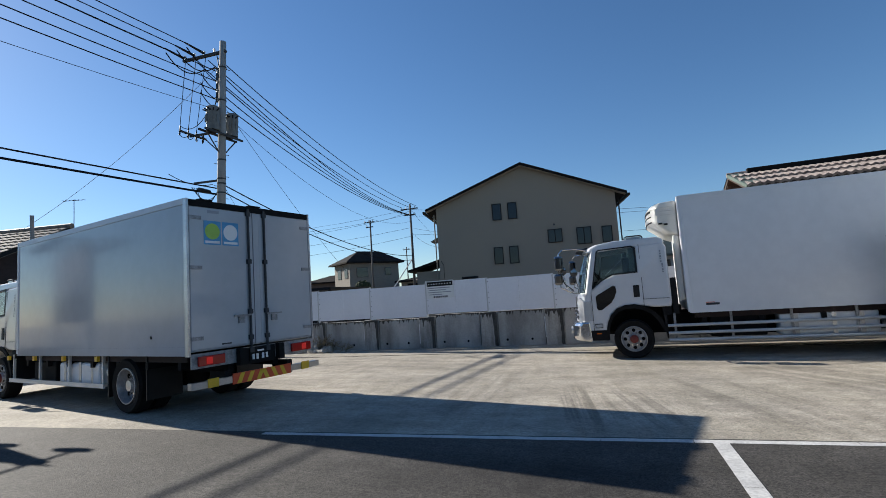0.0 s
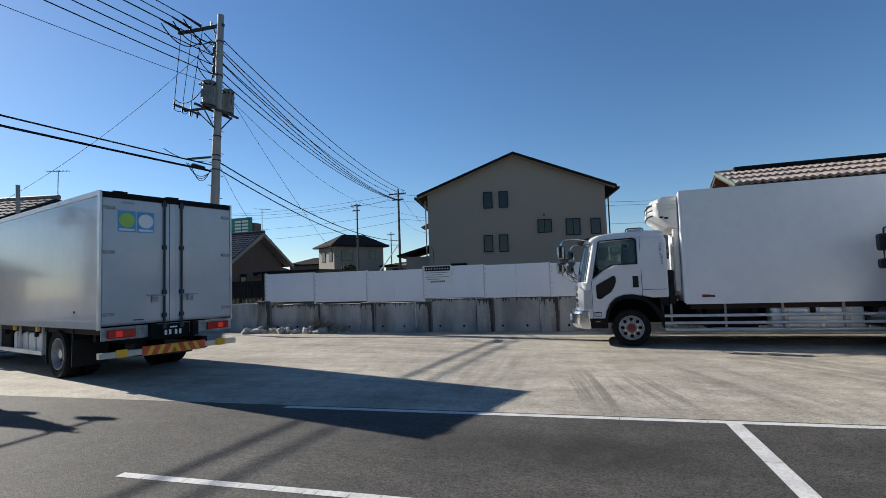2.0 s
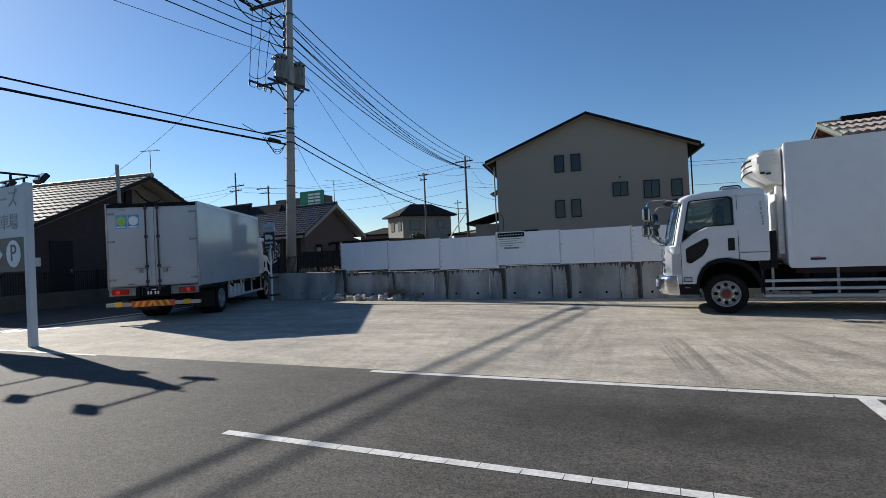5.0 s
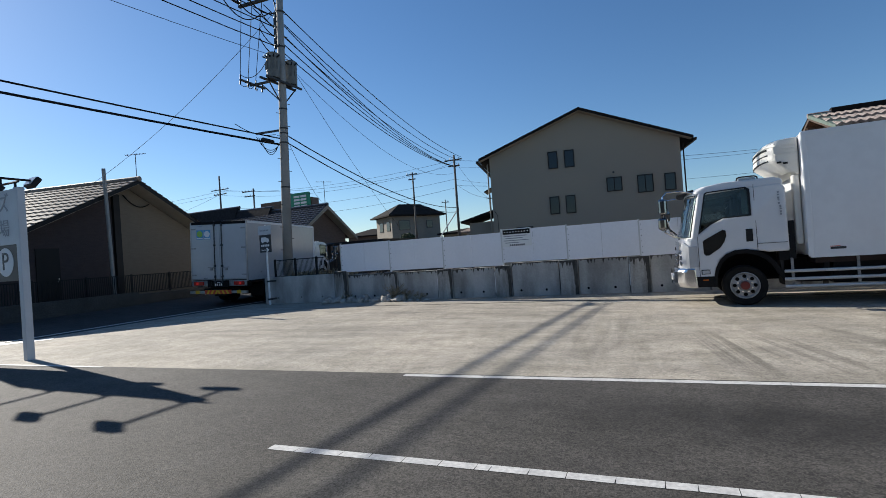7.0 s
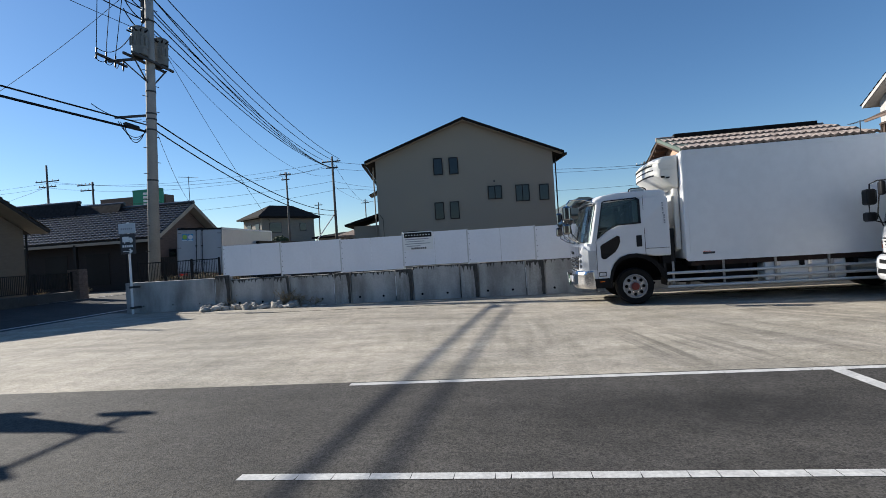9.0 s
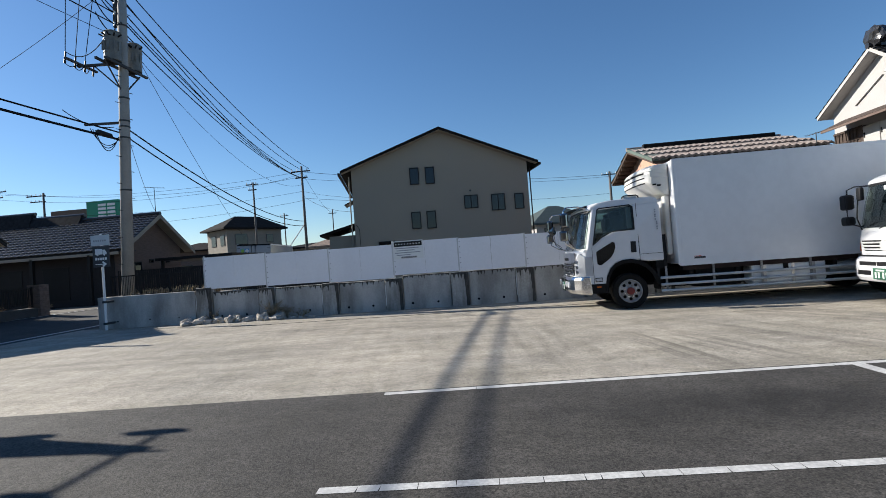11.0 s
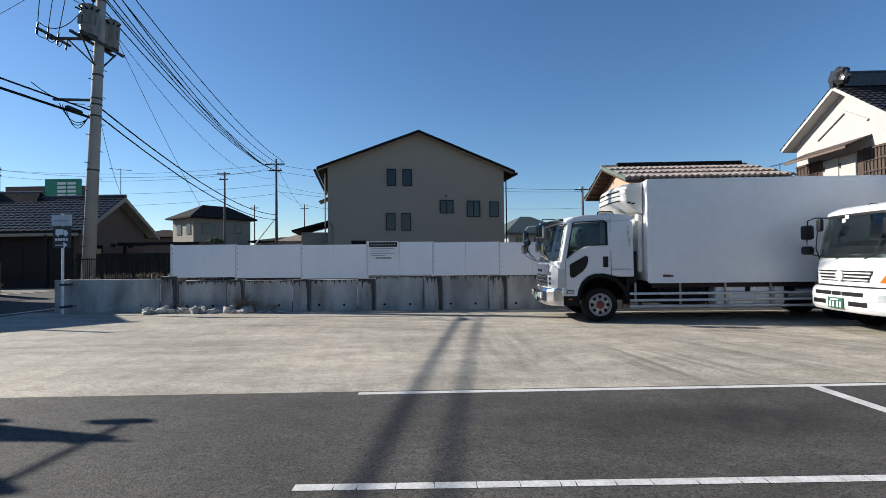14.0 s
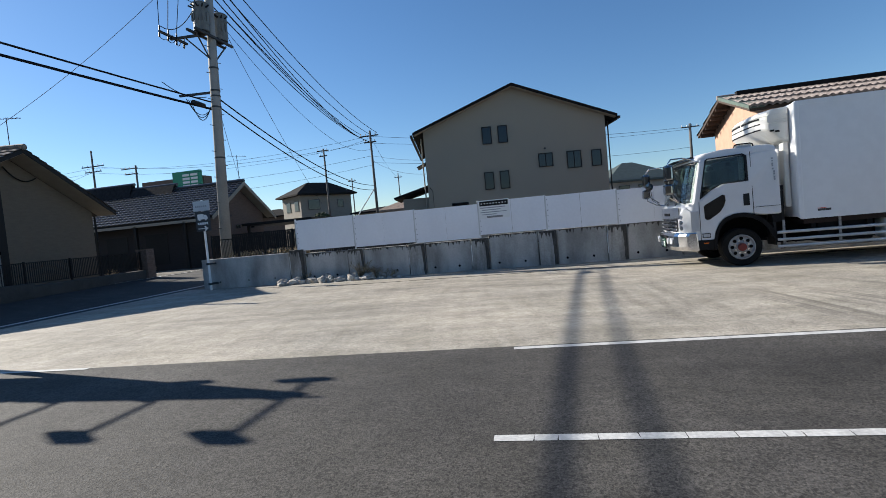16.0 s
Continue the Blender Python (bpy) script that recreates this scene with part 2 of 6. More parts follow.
M_SIDR = mat("brown_brick_siding", (0.15, 0.105, 0.085), 0.85, var=0.15, scale=3, fine=18, bump=0.4, stretch=(1, 1, 5))
M_PLAST = mat("white_plaster", (0.40, 0.385, 0.37), 0.85, var=0.05, scale=1, fine=20)
M_PEACH = mat("peach_stucco", (0.50, 0.31, 0.22), 0.9, var=0.08)
M_WOOD = mat("weathered_wood", (0.085, 0.057, 0.043), 0.85, var=0.3, scale=3, fine=30, bump=0.3, stretch=(6, 6, 0.7))
M_TRIM = mat("dark_trim", (0.015, 0.014, 0.0135), 0.6, var=0.1, spec=0.25)
M_SOFF = mat("beige_soffit", (0.34, 0.30, 0.24), 0.8, var=0.06)
M_BEIGE = mat("cream_siding", (0.235, 0.21, 0.175), 0.85, var=0.08, scale=2, stretch=(1, 1, 4))
M_SIGN = mat("sign_white", (0.54, 0.56, 0.58), 0.45, var=0.05)
M_SIGND = mat("sign_dark_grey", (0.035, 0.035, 0.04), 0.5, var=0.1)
M_SIGNG = mat("sign_grey_print", (0.30, 0.31, 0.33), 0.5, var=0.05)
M_STONE = mat("sandbag_cloth", (0.52, 0.49, 0.44), 0.9, var=0.25, scale=6, fine=40, bump=0.4, stain=(0.24, 0.21, 0.17))
M_DRY = mat("dry_grass", (0.46, 0.36, 0.22), 0.9, var=0.4, scale=9, stain=(0.13, 0.10, 0.06))
M_LEAF = mat("bush_leaf", (0.05, 0.08, 0.03), 0.8, var=0.4, scale=9)
M_GRNR = mat("green_copper", (0.11, 0.15, 0.12), 0.6, var=0.15)
M_GRNG = mat("green_grey_roof", (0.07, 0.09, 0.08), 0.6, var=0.15)
# Low wall concrete with the shade it stands in put into its colour.
M_KERBW = mat("shade_dark_low_wall", (0.08, 0.075, 0.068), 0.95, var=0.3, scale=2, fine=26, bump=0.3, stain=(0.06, 0.056, 0.05))
M_GSIGN = mat("green_billboard", (0.02, 0.25, 0.14), 0.5, var=0.05)
M_BRICKP = mat("brown_brick", (0.20, 0.14, 0.11), 0.85, var=0.25, scale=9, fine=30, bump=0.4)


# ---- mesh helpers ----
def add_box(bm, x0, x1, y0, y1, z0, z1, m=None):
    vs = [bm.verts.new((x, y, z)) for x in (x0, x1) for y in (y0, y1) for z in (z0, z1)]
    if m is not None:
        for v in vs:
            v.co = m @ v.co
    for f in ((0, 1, 3, 2), (4, 6, 7, 5), (0, 4, 5, 1), (2, 3, 7, 6), (0, 2, 6, 4), (1, 5, 7, 3)):
        bm.faces.new([vs[i] for i in f])
    return bm


def add_prism(bm, pts, axis, lo, hi):
    """A flat outline pushed from lo to hi along an axis. The outline's two numbers are the other axes in order."""
    def at(p, d):
        q = list(p)
        q.insert(axis, d)
        return bm.verts.new(q)
    a, b = [at(p, lo) for p in pts], [at(p, hi) for p in pts]
    bm.faces.new(a)
    bm.faces.new(b[::-1])
    n = len(pts)
    for i in range(n):
        bm.faces.new((a[i], b[i], b[(i + 1) % n], a[(i + 1) % n]))
    return bm


def add_cyl(bm, p0, p1, r0, r1=None, seg=12, caps=True):
    p0, p1 = Vector(p0), Vector(p1)
    r1 = r0 if r1 is None else r1
    q = (p1 - p0).to_track_quat('Z', 'Y')
    rings = []
    for p, r in ((p0, r0), (p1, r1)):
        rings.append([bm.verts.new(p + q @ Vector((math.cos(a) * r, math.sin(a) * r, 0))) for a in [2 * math.pi * k / seg for k in range(seg)]])
    for k in range(seg):
        bm.faces.new((rings[0][k], rings[0][(k + 1) % seg], rings[1][(k + 1) % seg], rings[1][k]))
    if caps:
        bm.faces.new(rings[0][::-1])
        bm.faces.new(rings[1])
    return bm


def add_tube(bm, pts, r, seg=6):
    pts = [Vector(p) for p in pts]
    rings = []
    for i, p in enumerate(pts):
        d = pts[min(i + 1, len(pts) - 1)] - pts[max(i - 1, 0)]
        q = d.to_track_quat('Z', 'Y')
        rings.append([bm.verts.new(p + q @ Vector((math.cos(2 * math.pi * k / seg) * r, math.sin(2 * math.pi * k / seg) * r, 0))) for k in range(seg)])
    for a, b in zip(rings, rings[1:]):
        for k in range(seg):
            bm.faces.new((a[k], a[(k + 1) % seg], b[(k + 1) % seg], b[k]))
    bm.faces.new(rings[0][::-1])
    bm.faces.new(rings[-1])
    return bm


def add_lathe(bm, prof, cx, cy, cz, seg=24, caps=True):
    """Rings of (x offset, radius) round an axle along x."""
    rings = [[bm.verts.new((cx + x, cy + math.cos(2 * math.pi * k / seg) * r, cz + math.sin(2 * math.pi * k / seg) * r)) for k in range(seg)] for x, r in prof]
    for a, b in zip(rings, rings[1:]):
        for k in range(seg):
            bm.faces.new((a[k], a[(k + 1) % seg], b[(k + 1) % seg], b[k]))
    if caps:
        bm.faces.new(rings[0][::-1])
        bm.faces.new(rings[-1])
    return bm


def B():
    return bmesh.new()


def box_bm(*a):
    return add_box(B(), *a)


def part(name, bm, material, parent=None, label="", bev=0.0, smooth=False):
    bmesh.ops.recalc_face_normals(bm, faces=bm.faces)
    me = bpy.data.meshes.new(name)
    bm.to_mesh(me)
    bm.free()
    me.materials.append(material)
    if smooth:
        for p in me.polygons:
            p.use_smooth = True
    ob = new(name, me)
    if parent is not None:
        ob.parent = parent
    if label:
        ob["label"] = label
    if bev:
        mod = ob.modifiers.new("bevel", 'BEVEL')
        mod.width, mod.segments, mod.limit_method, mod.angle_limit = bev, 2, 'ANGLE', radians(30)
    return ob


def thing(name, label, category, m, group="", kind=""):
    ob = tagged(new(name), label, category, group, kind)
    ob.empty_display_size = 0.2
    ob.matrix_basis = m
    return ob


def sag(p0, p1, drop, n=16):
    p0, p1 = Vector(p0), Vector(p1)
    return [p0.lerp(p1, i / n) - Vector((0, 0, drop * 4 * (i / n) * (1 - i / n))) for i in range(n + 1)]


def text_part(name, body, size, m, material, parent, label="", depth=0.004):
    cu = bpy.data.curves.new(name, 'FONT')
    cu.body, cu.size, cu.extrude, cu.align_x, cu.align_y = body, size, depth, 'CENTER', 'CENTER'
    tmp = bpy.data.objects.new(name, cu)
    me = bpy.data.meshes.new_from_object(tmp)
    bpy.data.objects.remove(tmp)
    me.materials.append(material)
    ob = new(name, me)
    ob.parent, ob.matrix_basis = parent, m
    if label:
        ob["label"] = label
    return ob


# ---- ground ----
def edge_y(x):
    """The far edge of the asphalt lot."""
    return 5.49 + 0.055 * x


def sheet(name, pts, z, material, label, category):
    bm = B()
    bm.faces.new([bm.verts.new((x, y, z)) for x, y in pts])
    ob = part(name, bm, material)
    return tagged(ob, label, category, kind="structure")


bm = B()
grid = [-400, -60, -19.4, -14.15, 60, 400]
lift = {-400: 0.25, -60: 0.25, -19.4: 0.25, -14.15: -0.012, 60: -0.012, 400: -0.012}
vs = [[bm.verts.new((x, y, lift[x])) for y in (-120, 900)] for x in grid]
for a, b in zip(vs, vs[1:]):
    bm.faces.new((a[0], b[0], b[1], a[1]))
tagged(part("ground", bm, M_EARTH), "bare pale brown earth reaching to the horizon", "ground", kind="structure")

bm = B()
road = [[bm.verts.new((x, y, z)) for y in (-60, 5.0, 7.5, 40, 160)] for x, z in ((-13.75, -0.004), (-14.15, -0.004), (-19.4, 0.256))]
for a, b in zip(road, road[1:]):
    for k in range(4):
        bm.faces.new((a[k], b[k], b[k + 1], a[k + 1]))
tagged(part("road", bm, M_ROAD), "grey asphalt side road with worn edge lines", "road", kind="structure")

bm = B()
add_prism(bm, [(-13.8, edge_y(-13.8)), (-13.8, 14.1), (40, 14.1), (40, edge_y(40))], 2, -0.05, 0.0)
tagged(part("concrete_apron", bm, M_CONC), "pale worn concrete yard with tyre marks", "pavement", kind="structure")
bm = B()
add_prism(bm, [(-13.8, -40), (-13.8, edge_y(-13.8) - 0.012), (40, edge_y(40) - 0.012), (40, -40)], 2, -0.05, 0.004)
tagged(part("asphalt_lot", bm, M_ASPH), "dark coarse asphalt parking lot", "pavement", kind="structure")


def paint_line(name, x0, y0, x1, y1, w, z, label, seg=0.42, lines=M_LINE):
    """A painted line with cracked joints: a run of short slabs with thin gaps."""
    bm = B()
    d = Vector((x1 - x0, y1 - y0, 0))
    n = max(1, int(d.length / seg))
    u = d.normalized()
    s = Vector((-u.y, u.x, 0)) * w / 2
    rng = random.Random(name)
    cuts = [0.0] + sorted((k + rng.uniform(-0.3, 0.3)) / n for k in range(1, n)) + [1.0]
    for a, b in zip(cuts, cuts[1:]):
        g = 0.0022 / d.length
        p, q = Vector((x0, y0, 0)) + d * (a + g), Vector((x0, y0, 0)) + d * (b - g)
        j = u * rng.uniform(-0.006, 0.006)
        bm.faces.new([bm.verts.new(Vector((v.x, v.y, z(v) if callable(z) else z))) for v in (p - s, q - s - j, q + s + j, p + s)])
    ob = part(name, bm, lines)
    return tagged(ob, label, "road marking", kind="structure")


def road_z(v):
    return 0.0 if v.x > -14.15 else -0.004 + (-14.15 - v.x) * 0.0495 + 0.004


paint_line("stall_line_front", -2.72, edge_y(-2.72) - 0.10, 12, edge_y(12) - 0.10, 0.095, 0.007, "worn white stall line along the lot edge", 1.1)
paint_line("stall_line_side", 2.0, 5.46, 2.32, -0.4, 0.13, 0.0095, "worn white stall divider", 0.9)
paint_line("stall_line_rear", -2.68, 3.10, 2.2, 3.31, 0.085, 0.007, "cracked white parking line", 0.22)
paint_line("lot_edge_line", -13.2, edge_y(-13.2) - 0.05, -7.8, edge_y(-7.8) - 0.05, 0.07, 0.009, "faded white edge line", 1.3)
paint_line("road_edge_line", -14.25, 5.5, -14.2, 40, 0.13, road_z, "white road edge line", 2.0)
paint_line("road_edge_line_far", -19.0, 8.0, -19.0, 40, 0.12, lambda v: 0.25, "white road edge line by the kerb", 2.0)
paint_line("stop_bar", -13.95, 6.35, -13.2, 7.2, 0.45, 0.006, "white stop bar at the lot entrance", 2.0)

# Narrow dark line across the concrete, parallel to the wall.
M_GROUND_LINE = mat("dark_ground_line", (0.022, 0.021, 0.02), 0.95)
tagged(part("dark_ground_line", box_bm(-8.2, 20, 12.36, 12.405, -0.02, 0.005), M_GROUND_LINE), "narrow dark line along the wall foot", "drain", kind="structure")

# ---- retaining wall with boards ----
def streaks(x0, x1, top, y0, y1, r, low, high):
    """A ragged run of dark weathering that hangs down from a top edge in uneven fingers."""
    n = max(6, int((x1 - x0) / 0.022))
    pts = [(x0, top)]
    for q in range(n + 1):
        deep = low + (high - low) * r.random() ** 4
        pts.append((x0 + (x1 - x0) * (q + r.uniform(-0.3, 0.3) * (0 < q < n)) / n, top - deep))
    return add_prism(B(), pts + [(x1, top)], 1, y0, y1)


WY = 13.95
wall = thing("retaining_wall", "stained grey concrete retaining wall with pilasters", "wall", pose(0, 0, 0), kind="structure")
part("footing", box_bm(-13.1, 14, WY + 0.12, WY + 0.34, -0.05, 0.62), M_WALL, wall)
part("low_panel", box_bm(-13.1, -10.08, WY - 0.03, WY + 0.17, -0.05, 0.93), M_WALL, wall, bev=0.012)
part("low_panel_return", box_bm(-13.1, -12.93, WY + 0.172, WY + 3.4, -0.05, 0.93), M_WALL, wall, bev=0.012)
pil = [-9.80, -7.92, -6.06, -4.24, -2.40, -0.62, 1.2, 3.02, 4.84, 6.66, 8.48, 10.3, 12.12]
for k, x in enumerate(pil):
    top = 1.0 if x < -9 else (0.88 if x < -4 else 0.93)
    hw = 0.24
    part("pilaster", box_bm(x - hw, x + hw, WY - 0.05, WY + 0.119, -0.05, top), M_PILL, wall, bev=0.015)
    r_ = random.Random(k)
    part("stain", streaks(x - hw + 0.01, x + hw - 0.01, top - 0.006, WY - 0.0535, WY - 0.0505, r_, 0.05, 0.28), M_STAIN, wall)
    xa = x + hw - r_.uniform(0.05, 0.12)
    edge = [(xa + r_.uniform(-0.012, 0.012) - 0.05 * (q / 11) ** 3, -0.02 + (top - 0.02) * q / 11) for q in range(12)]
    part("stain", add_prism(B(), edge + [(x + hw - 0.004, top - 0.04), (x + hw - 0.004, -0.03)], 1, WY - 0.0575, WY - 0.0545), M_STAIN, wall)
    # Pale strip in place of the sunlit slit at the pilaster's left edge.
    if k % 3 != 1:
        part("sunlit_strip", box_bm(x - hw - 0.018, x - hw - 0.002, WY - 0.03, WY - 0.003, r_.uniform(0.1, 0.3), top * 0.8), M_CREAMLT, wall)
    if k + 1 < len(pil):
        x0, x1 = x + hw + 0.012, pil[k + 1] - hw - 0.03
        top2 = 0.86 if x < -4.5 else 0.94
        part("wall_panel", box_bm(x0, x1, WY + 0.0, WY + 0.118, -0.05, top2), M_WALL, wall, bev=0.01)
        part("stain", streaks(x0 + 0.01, x1 - 0.01, top2 - 0.006, WY - 0.0035, WY - 0.0005, r_, 0.015, 0.14), M_STAIN, wall)
        for f in (0.18, 0.72):
            hx = x0 + (x1 - x0) * f
            part("weep_hole", add_cyl(B(), (hx, WY - 0.004, 0.16), (hx, WY + 0.02, 0.16), 0.032, seg=10), M_HOLE, wall)
for hx in (-12.5, -11.5, -10.6):
    part("weep_hole", add_cyl(B(), (hx, WY - 0.034, 0.2), (hx, WY, 0.2), 0.022, seg=10), M_HOLE, wall)

fence = thing("board_fence", "white painted board fence on top of the retaining wall", "fence", pose(0, WY - 0.035, 0))
x = -9.76
rng = random.Random(2)
while x < 12:
    w = 1.82 if x > -4.5 else 1.845
    left = x < -4.5
    z0, z1 = (0.86 if left else 0.965), (1.80 if left else 1.875)
    if left:
        z0, z1 = z0 + 0.10 * (-4.2 - x) / 5.6, z1 + 0.07 * (-4.2 - x) / 5.6
    else:
        z0, z1 = z0 - 0.035 * (x + 4.2) / 3.6, z1 - 0.05 * (x + 4.2) / 3.6
        z0, z1 = max(z0, 0.90), max(z1, 1.80)
    dy = 0.0 if left else -0.012
    for h in (0, 1):
        a = x + h * w / 2 + 0.003
        part("board", box_bm(a, a + w / 2 - 0.006, dy, dy + 0.015, z0, z1), M_PANEL, fence)
    for zz in [z0 + 0.09 + k * (z1 - z0 - 0.18) / 5 for k in range(6)]:
        part("screw", add_cyl(B(), (x + 0.06, dy - 0.006, zz), (x + 0.06, dy + 0.002, zz), 0.011, seg=6), M_GALV, fence)
    part("post", add_cyl(B(), (x + 0.01, 0.04, 0.70), (x + 0.01, 0.04, z1 + 0.04), 0.026, seg=8), M_ALU, fence)
    part("cover_strip", box_bm(x - 0.008, x + 0.03, dy - 0.0035, dy - 0.0005, z0, z1), M_ALU, fence)
    x += w
part("rail", add_cyl(B(), (-9.7, 0.06, 1.1), (12, 0.06, 1.1), 0.02, seg=8), M_GALV, fence)
part("rail", add_cyl(B(), (-9.7, 0.06, 1.6), (12, 0.06, 1.6), 0.02, seg=8), M_GALV, fence)
# notice on the fence
nb = thing("notice_board", "white notice with dark heading fixed to the board fence", "sign", pose(-4.19, WY - 0.057, 1.30))
part("panel", box_bm(0.0, 0.84, -0.003, 0.009, 0.10, 0.60), M_CREAMLT, nb)
part("heading_band", box_bm(0.03, 0.81, -0.008, -0.004, 0.445, 0.575), M_TRIM, nb)
for k in range(9):
    part("print_bar", box_bm(0.07 + k * 0.082, 0.07 + k * 0.082 + 0.035, -0.011, -0.0085, 0.495, 0.522), M_CREAMLT, nb)
for k, (a, b) in enumerate(((0.05, 0.72), (0.09, 0.60), (0.05, 0.76), (0.09, 0.48))):
    part("print_bar", box_bm(a, b, -0.006, -0.0035, 0.385 - k * 0.062, 0.405 - k * 0.062), M_SIGNG, nb)
for k in range(8):
    part("logo_bar", box_bm(0.22 + k * 0.055, 0.22 + k * 0.055 + 0.036, -0.006, -0.0035, 0.115, 0.165), M_SIGND, nb)

# sandbags along the wall foot
def sandbag(m, sx, sy, sz, seed):
    bm = B()
    bmesh.ops.create_icosphere(bm, subdivisions=3, radius=1)
    for v in bm.verts:
        n = v.co.normalized()
        q = Vector((abs(n.x) ** 0.7 * math.copysign(1, n.x) * sx, abs(n.y) ** 0.75 * math.copysign(1, n.y) * sy, abs(n.z) ** 0.8 * math.copysign(1, n.z) * sz))
        k = 1 + 0.5 * noise.noise(n * 1.9 + Vector((seed * 7.1, 0, seed))) + 0.2 * noise.noise(n * 4.5 + Vector((seed, seed * 3, 0)))
        v.co = q * k
        v.co.z = max(v.co.z, -sz * 0.55)
    ob = part("sandbag", bm, M_STONE, smooth=True)
    ob.matrix_basis = m
    return tagged(ob, "weathered lumpy sandbag at the wall foot", "sandbag", "sandbags along the wall")


rng = random.Random(11)
x = -10.35
k = 0
while x < -7.55:
    sx = rng.uniform(0.09, 0.19)
    sz = rng.uniform(0.06, 0.12)
    sandbag(pose(x + sx, 13.45 + rng.uniform(-0.12, 0.18), sz * 0.5, rng.uniform(-8, 8), rng.uniform(-10, 10), rng.uniform(-35, 35)), sx, rng.uniform(0.09, 0.15), sz, k + 1)
    if k % 2 == 0:
        sandbag(pose(x + sx + 0.05, 13.68 + rng.uniform(-0.05, 0.08), sz * 0.55 + 0.03, rng.uniform(-12, 12), 0, rng.uniform(-30, 30)), sx * 0.85, 0.12, sz * 1.15, k + 40)
    x += sx * 1.65
    k += 1
for x in (-7.35, -7.1, -6.8, -6.55):
    k += 1
    sandbag(pose(x, 13.55 + rng.uniform(-0.05, 0.05), 0.015, 0, 0, rng.uniform(-40, 40)), rng.uniform(0.07, 0.12), 0.07, 0.035, k + 80)


def dry_weed(m, h, n, seed, spread=0.35):
    r = random.Random(seed)
    bm = B()
    for _ in range(n):
        a, l = r.uniform(0, 6.28), h * r.uniform(0.4, 1)
        s = r.uniform(0.1, 1) * spread
        p0 = Vector((r.uniform(-0.05, 0.05), r.uniform(-0.05, 0.05), 0))
        p1 = p0 + Vector((math.cos(a) * s * 0.4, math.sin(a) * s * 0.4, l * 0.6))
        p2 = p0 + Vector((math.cos(a) * s, math.sin(a) * s, l))
        add_tube(bm, [p0, p1, p2], 0.006, 3)
        for _ in range(3):
            q = p1.lerp(p2, r.uniform(0, 1))
            b = r.uniform(0, 6.28)
            add_tube(bm, [q, q + Vector((math.cos(b) * 0.07, math.sin(b) * 0.07, r.uniform(0.02, 0.1)))], 0.0045, 3)
    ob = part("dry_weed", bm, M_DRY)
    ob.matrix_basis = m
    return tagged(ob, "dry brown weed tuft growing by the wall", "weed", "weeds along the wall")


dry_weed(pose(-7.75, 13.72, 0), 0.52, 34, 1, 0.42)
dry_weed(pose(-7.35, 13.78, 0), 0.36, 20, 2)
dry_weed(pose(-9.45, 13.8, 0.0), 0.34, 14, 3)
dry_weed(pose(-6.9, 13.7, 0.0), 0.24, 14, 5)

# planted bed behind the low wall
bm = box_bm(-12.93, -10.1, WY + 0.35, 16.6, 0.0, 0.80)
bed_soil = tagged(part("planting_bed", bm, M_EARTH), "raised earth bed behind the low wall", "ground", kind="structure")
bm = B()
rng = random.Random(8)
for _ in range(900):
    x, y = rng.uniform(-12.4, -10.15), rng.uniform(14.25, 15.6)
    h, a = rng.uniform(0.08, 0.34), rng.uniform(0, 6.28)
    d = Vector((math.cos(a), math.sin(a), 0)) * rng.uniform(0.03, 0.16)
    w = Vector((-d.y, d.x, 0)).normalized() * 0.011
    p = Vector((x, y, 0.79))
    q = p + d * 0.4 + Vector((0, 0, h * 0.7))
    t = p + d + Vector((0, 0, h))
    v = [bm.verts.new(c) for c in (p - w, p + w, q + w, q - w, t)]
    bm.faces.new(v[:4])
    bm.faces.new((v[3], v[2], v[4]))
tagged(part("dry_grass", bm, M_DRY), "dense dry straw-coloured grass in the bed", "grass", kind="stuff")


def mesh_fence(name, x0, y0, x1, y1, z0, h, label, step=0.09, post=1.8, bar=0.006):
    L = math.hypot(x1 - x0, y1 - y0)
    a = math.degrees(math.atan2(y1 - y0, x1 - x0))
    f = thing(name, label, "fence", pose(x0, y0, z0, 0, 0, a))
    n = max(1, round(L / post))
    for k in range(n + 1):
        part("post", box_bm(L * k / n - 0.025, L * k / n + 0.025, -0.025, 0.025, 0, h + 0.03), M_TRIM, f)
    part("top_rail", box_bm(0, L, -0.014, 0.014, h - 0.03, h), M_TRIM, f)
    part("bottom_rail", box_bm(0, L, -0.014, 0.014, 0.06, 0.09), M_TRIM, f)
    n = int(L / step)
    if n > 130:
        bm = B()
        for k in range(1, n):
            add_box(bm, k * step - bar, k * step + bar, -0.006, 0.006, 0.09, h - 0.03)
        tagged(part("mesh_infill", bm, M_TRIM, f), kind="stuff")
        return f
    first = None
    for k in range(1, n):
        if first is None:
            first = part("bar", box_bm(-bar, bar, -0.006, 0.006, 0.09, h - 0.03), M_TRIM, f)
            first.location = (k * step, 0, 0)
        else:
            o = new("bar", first.data)
            o.parent, o.location = f, (k * step, 0, 0)
    return f


mesh_fence("wire_fence", -12.95, 14.33, -10.15, 14.33, 0.85, 0.68, "dark wire mesh fence along the planting bed", 0.055, 0.95, 0.0035)
mesh_fence("yard_fence", -18.1, 7.6, -19.33, 18.1, 0.62, 0.75, "dark metal bar fence on a low concrete wall", 0.075, 1.9, 0.014)
kerbw = thing("low_boundary_wall", "low grey concrete wall at the roadside", "wall", pose(-19.75, 21.6, 0, 0, 0, 6.72) @ pose(19.75, -21.6, 0), kind="structure")
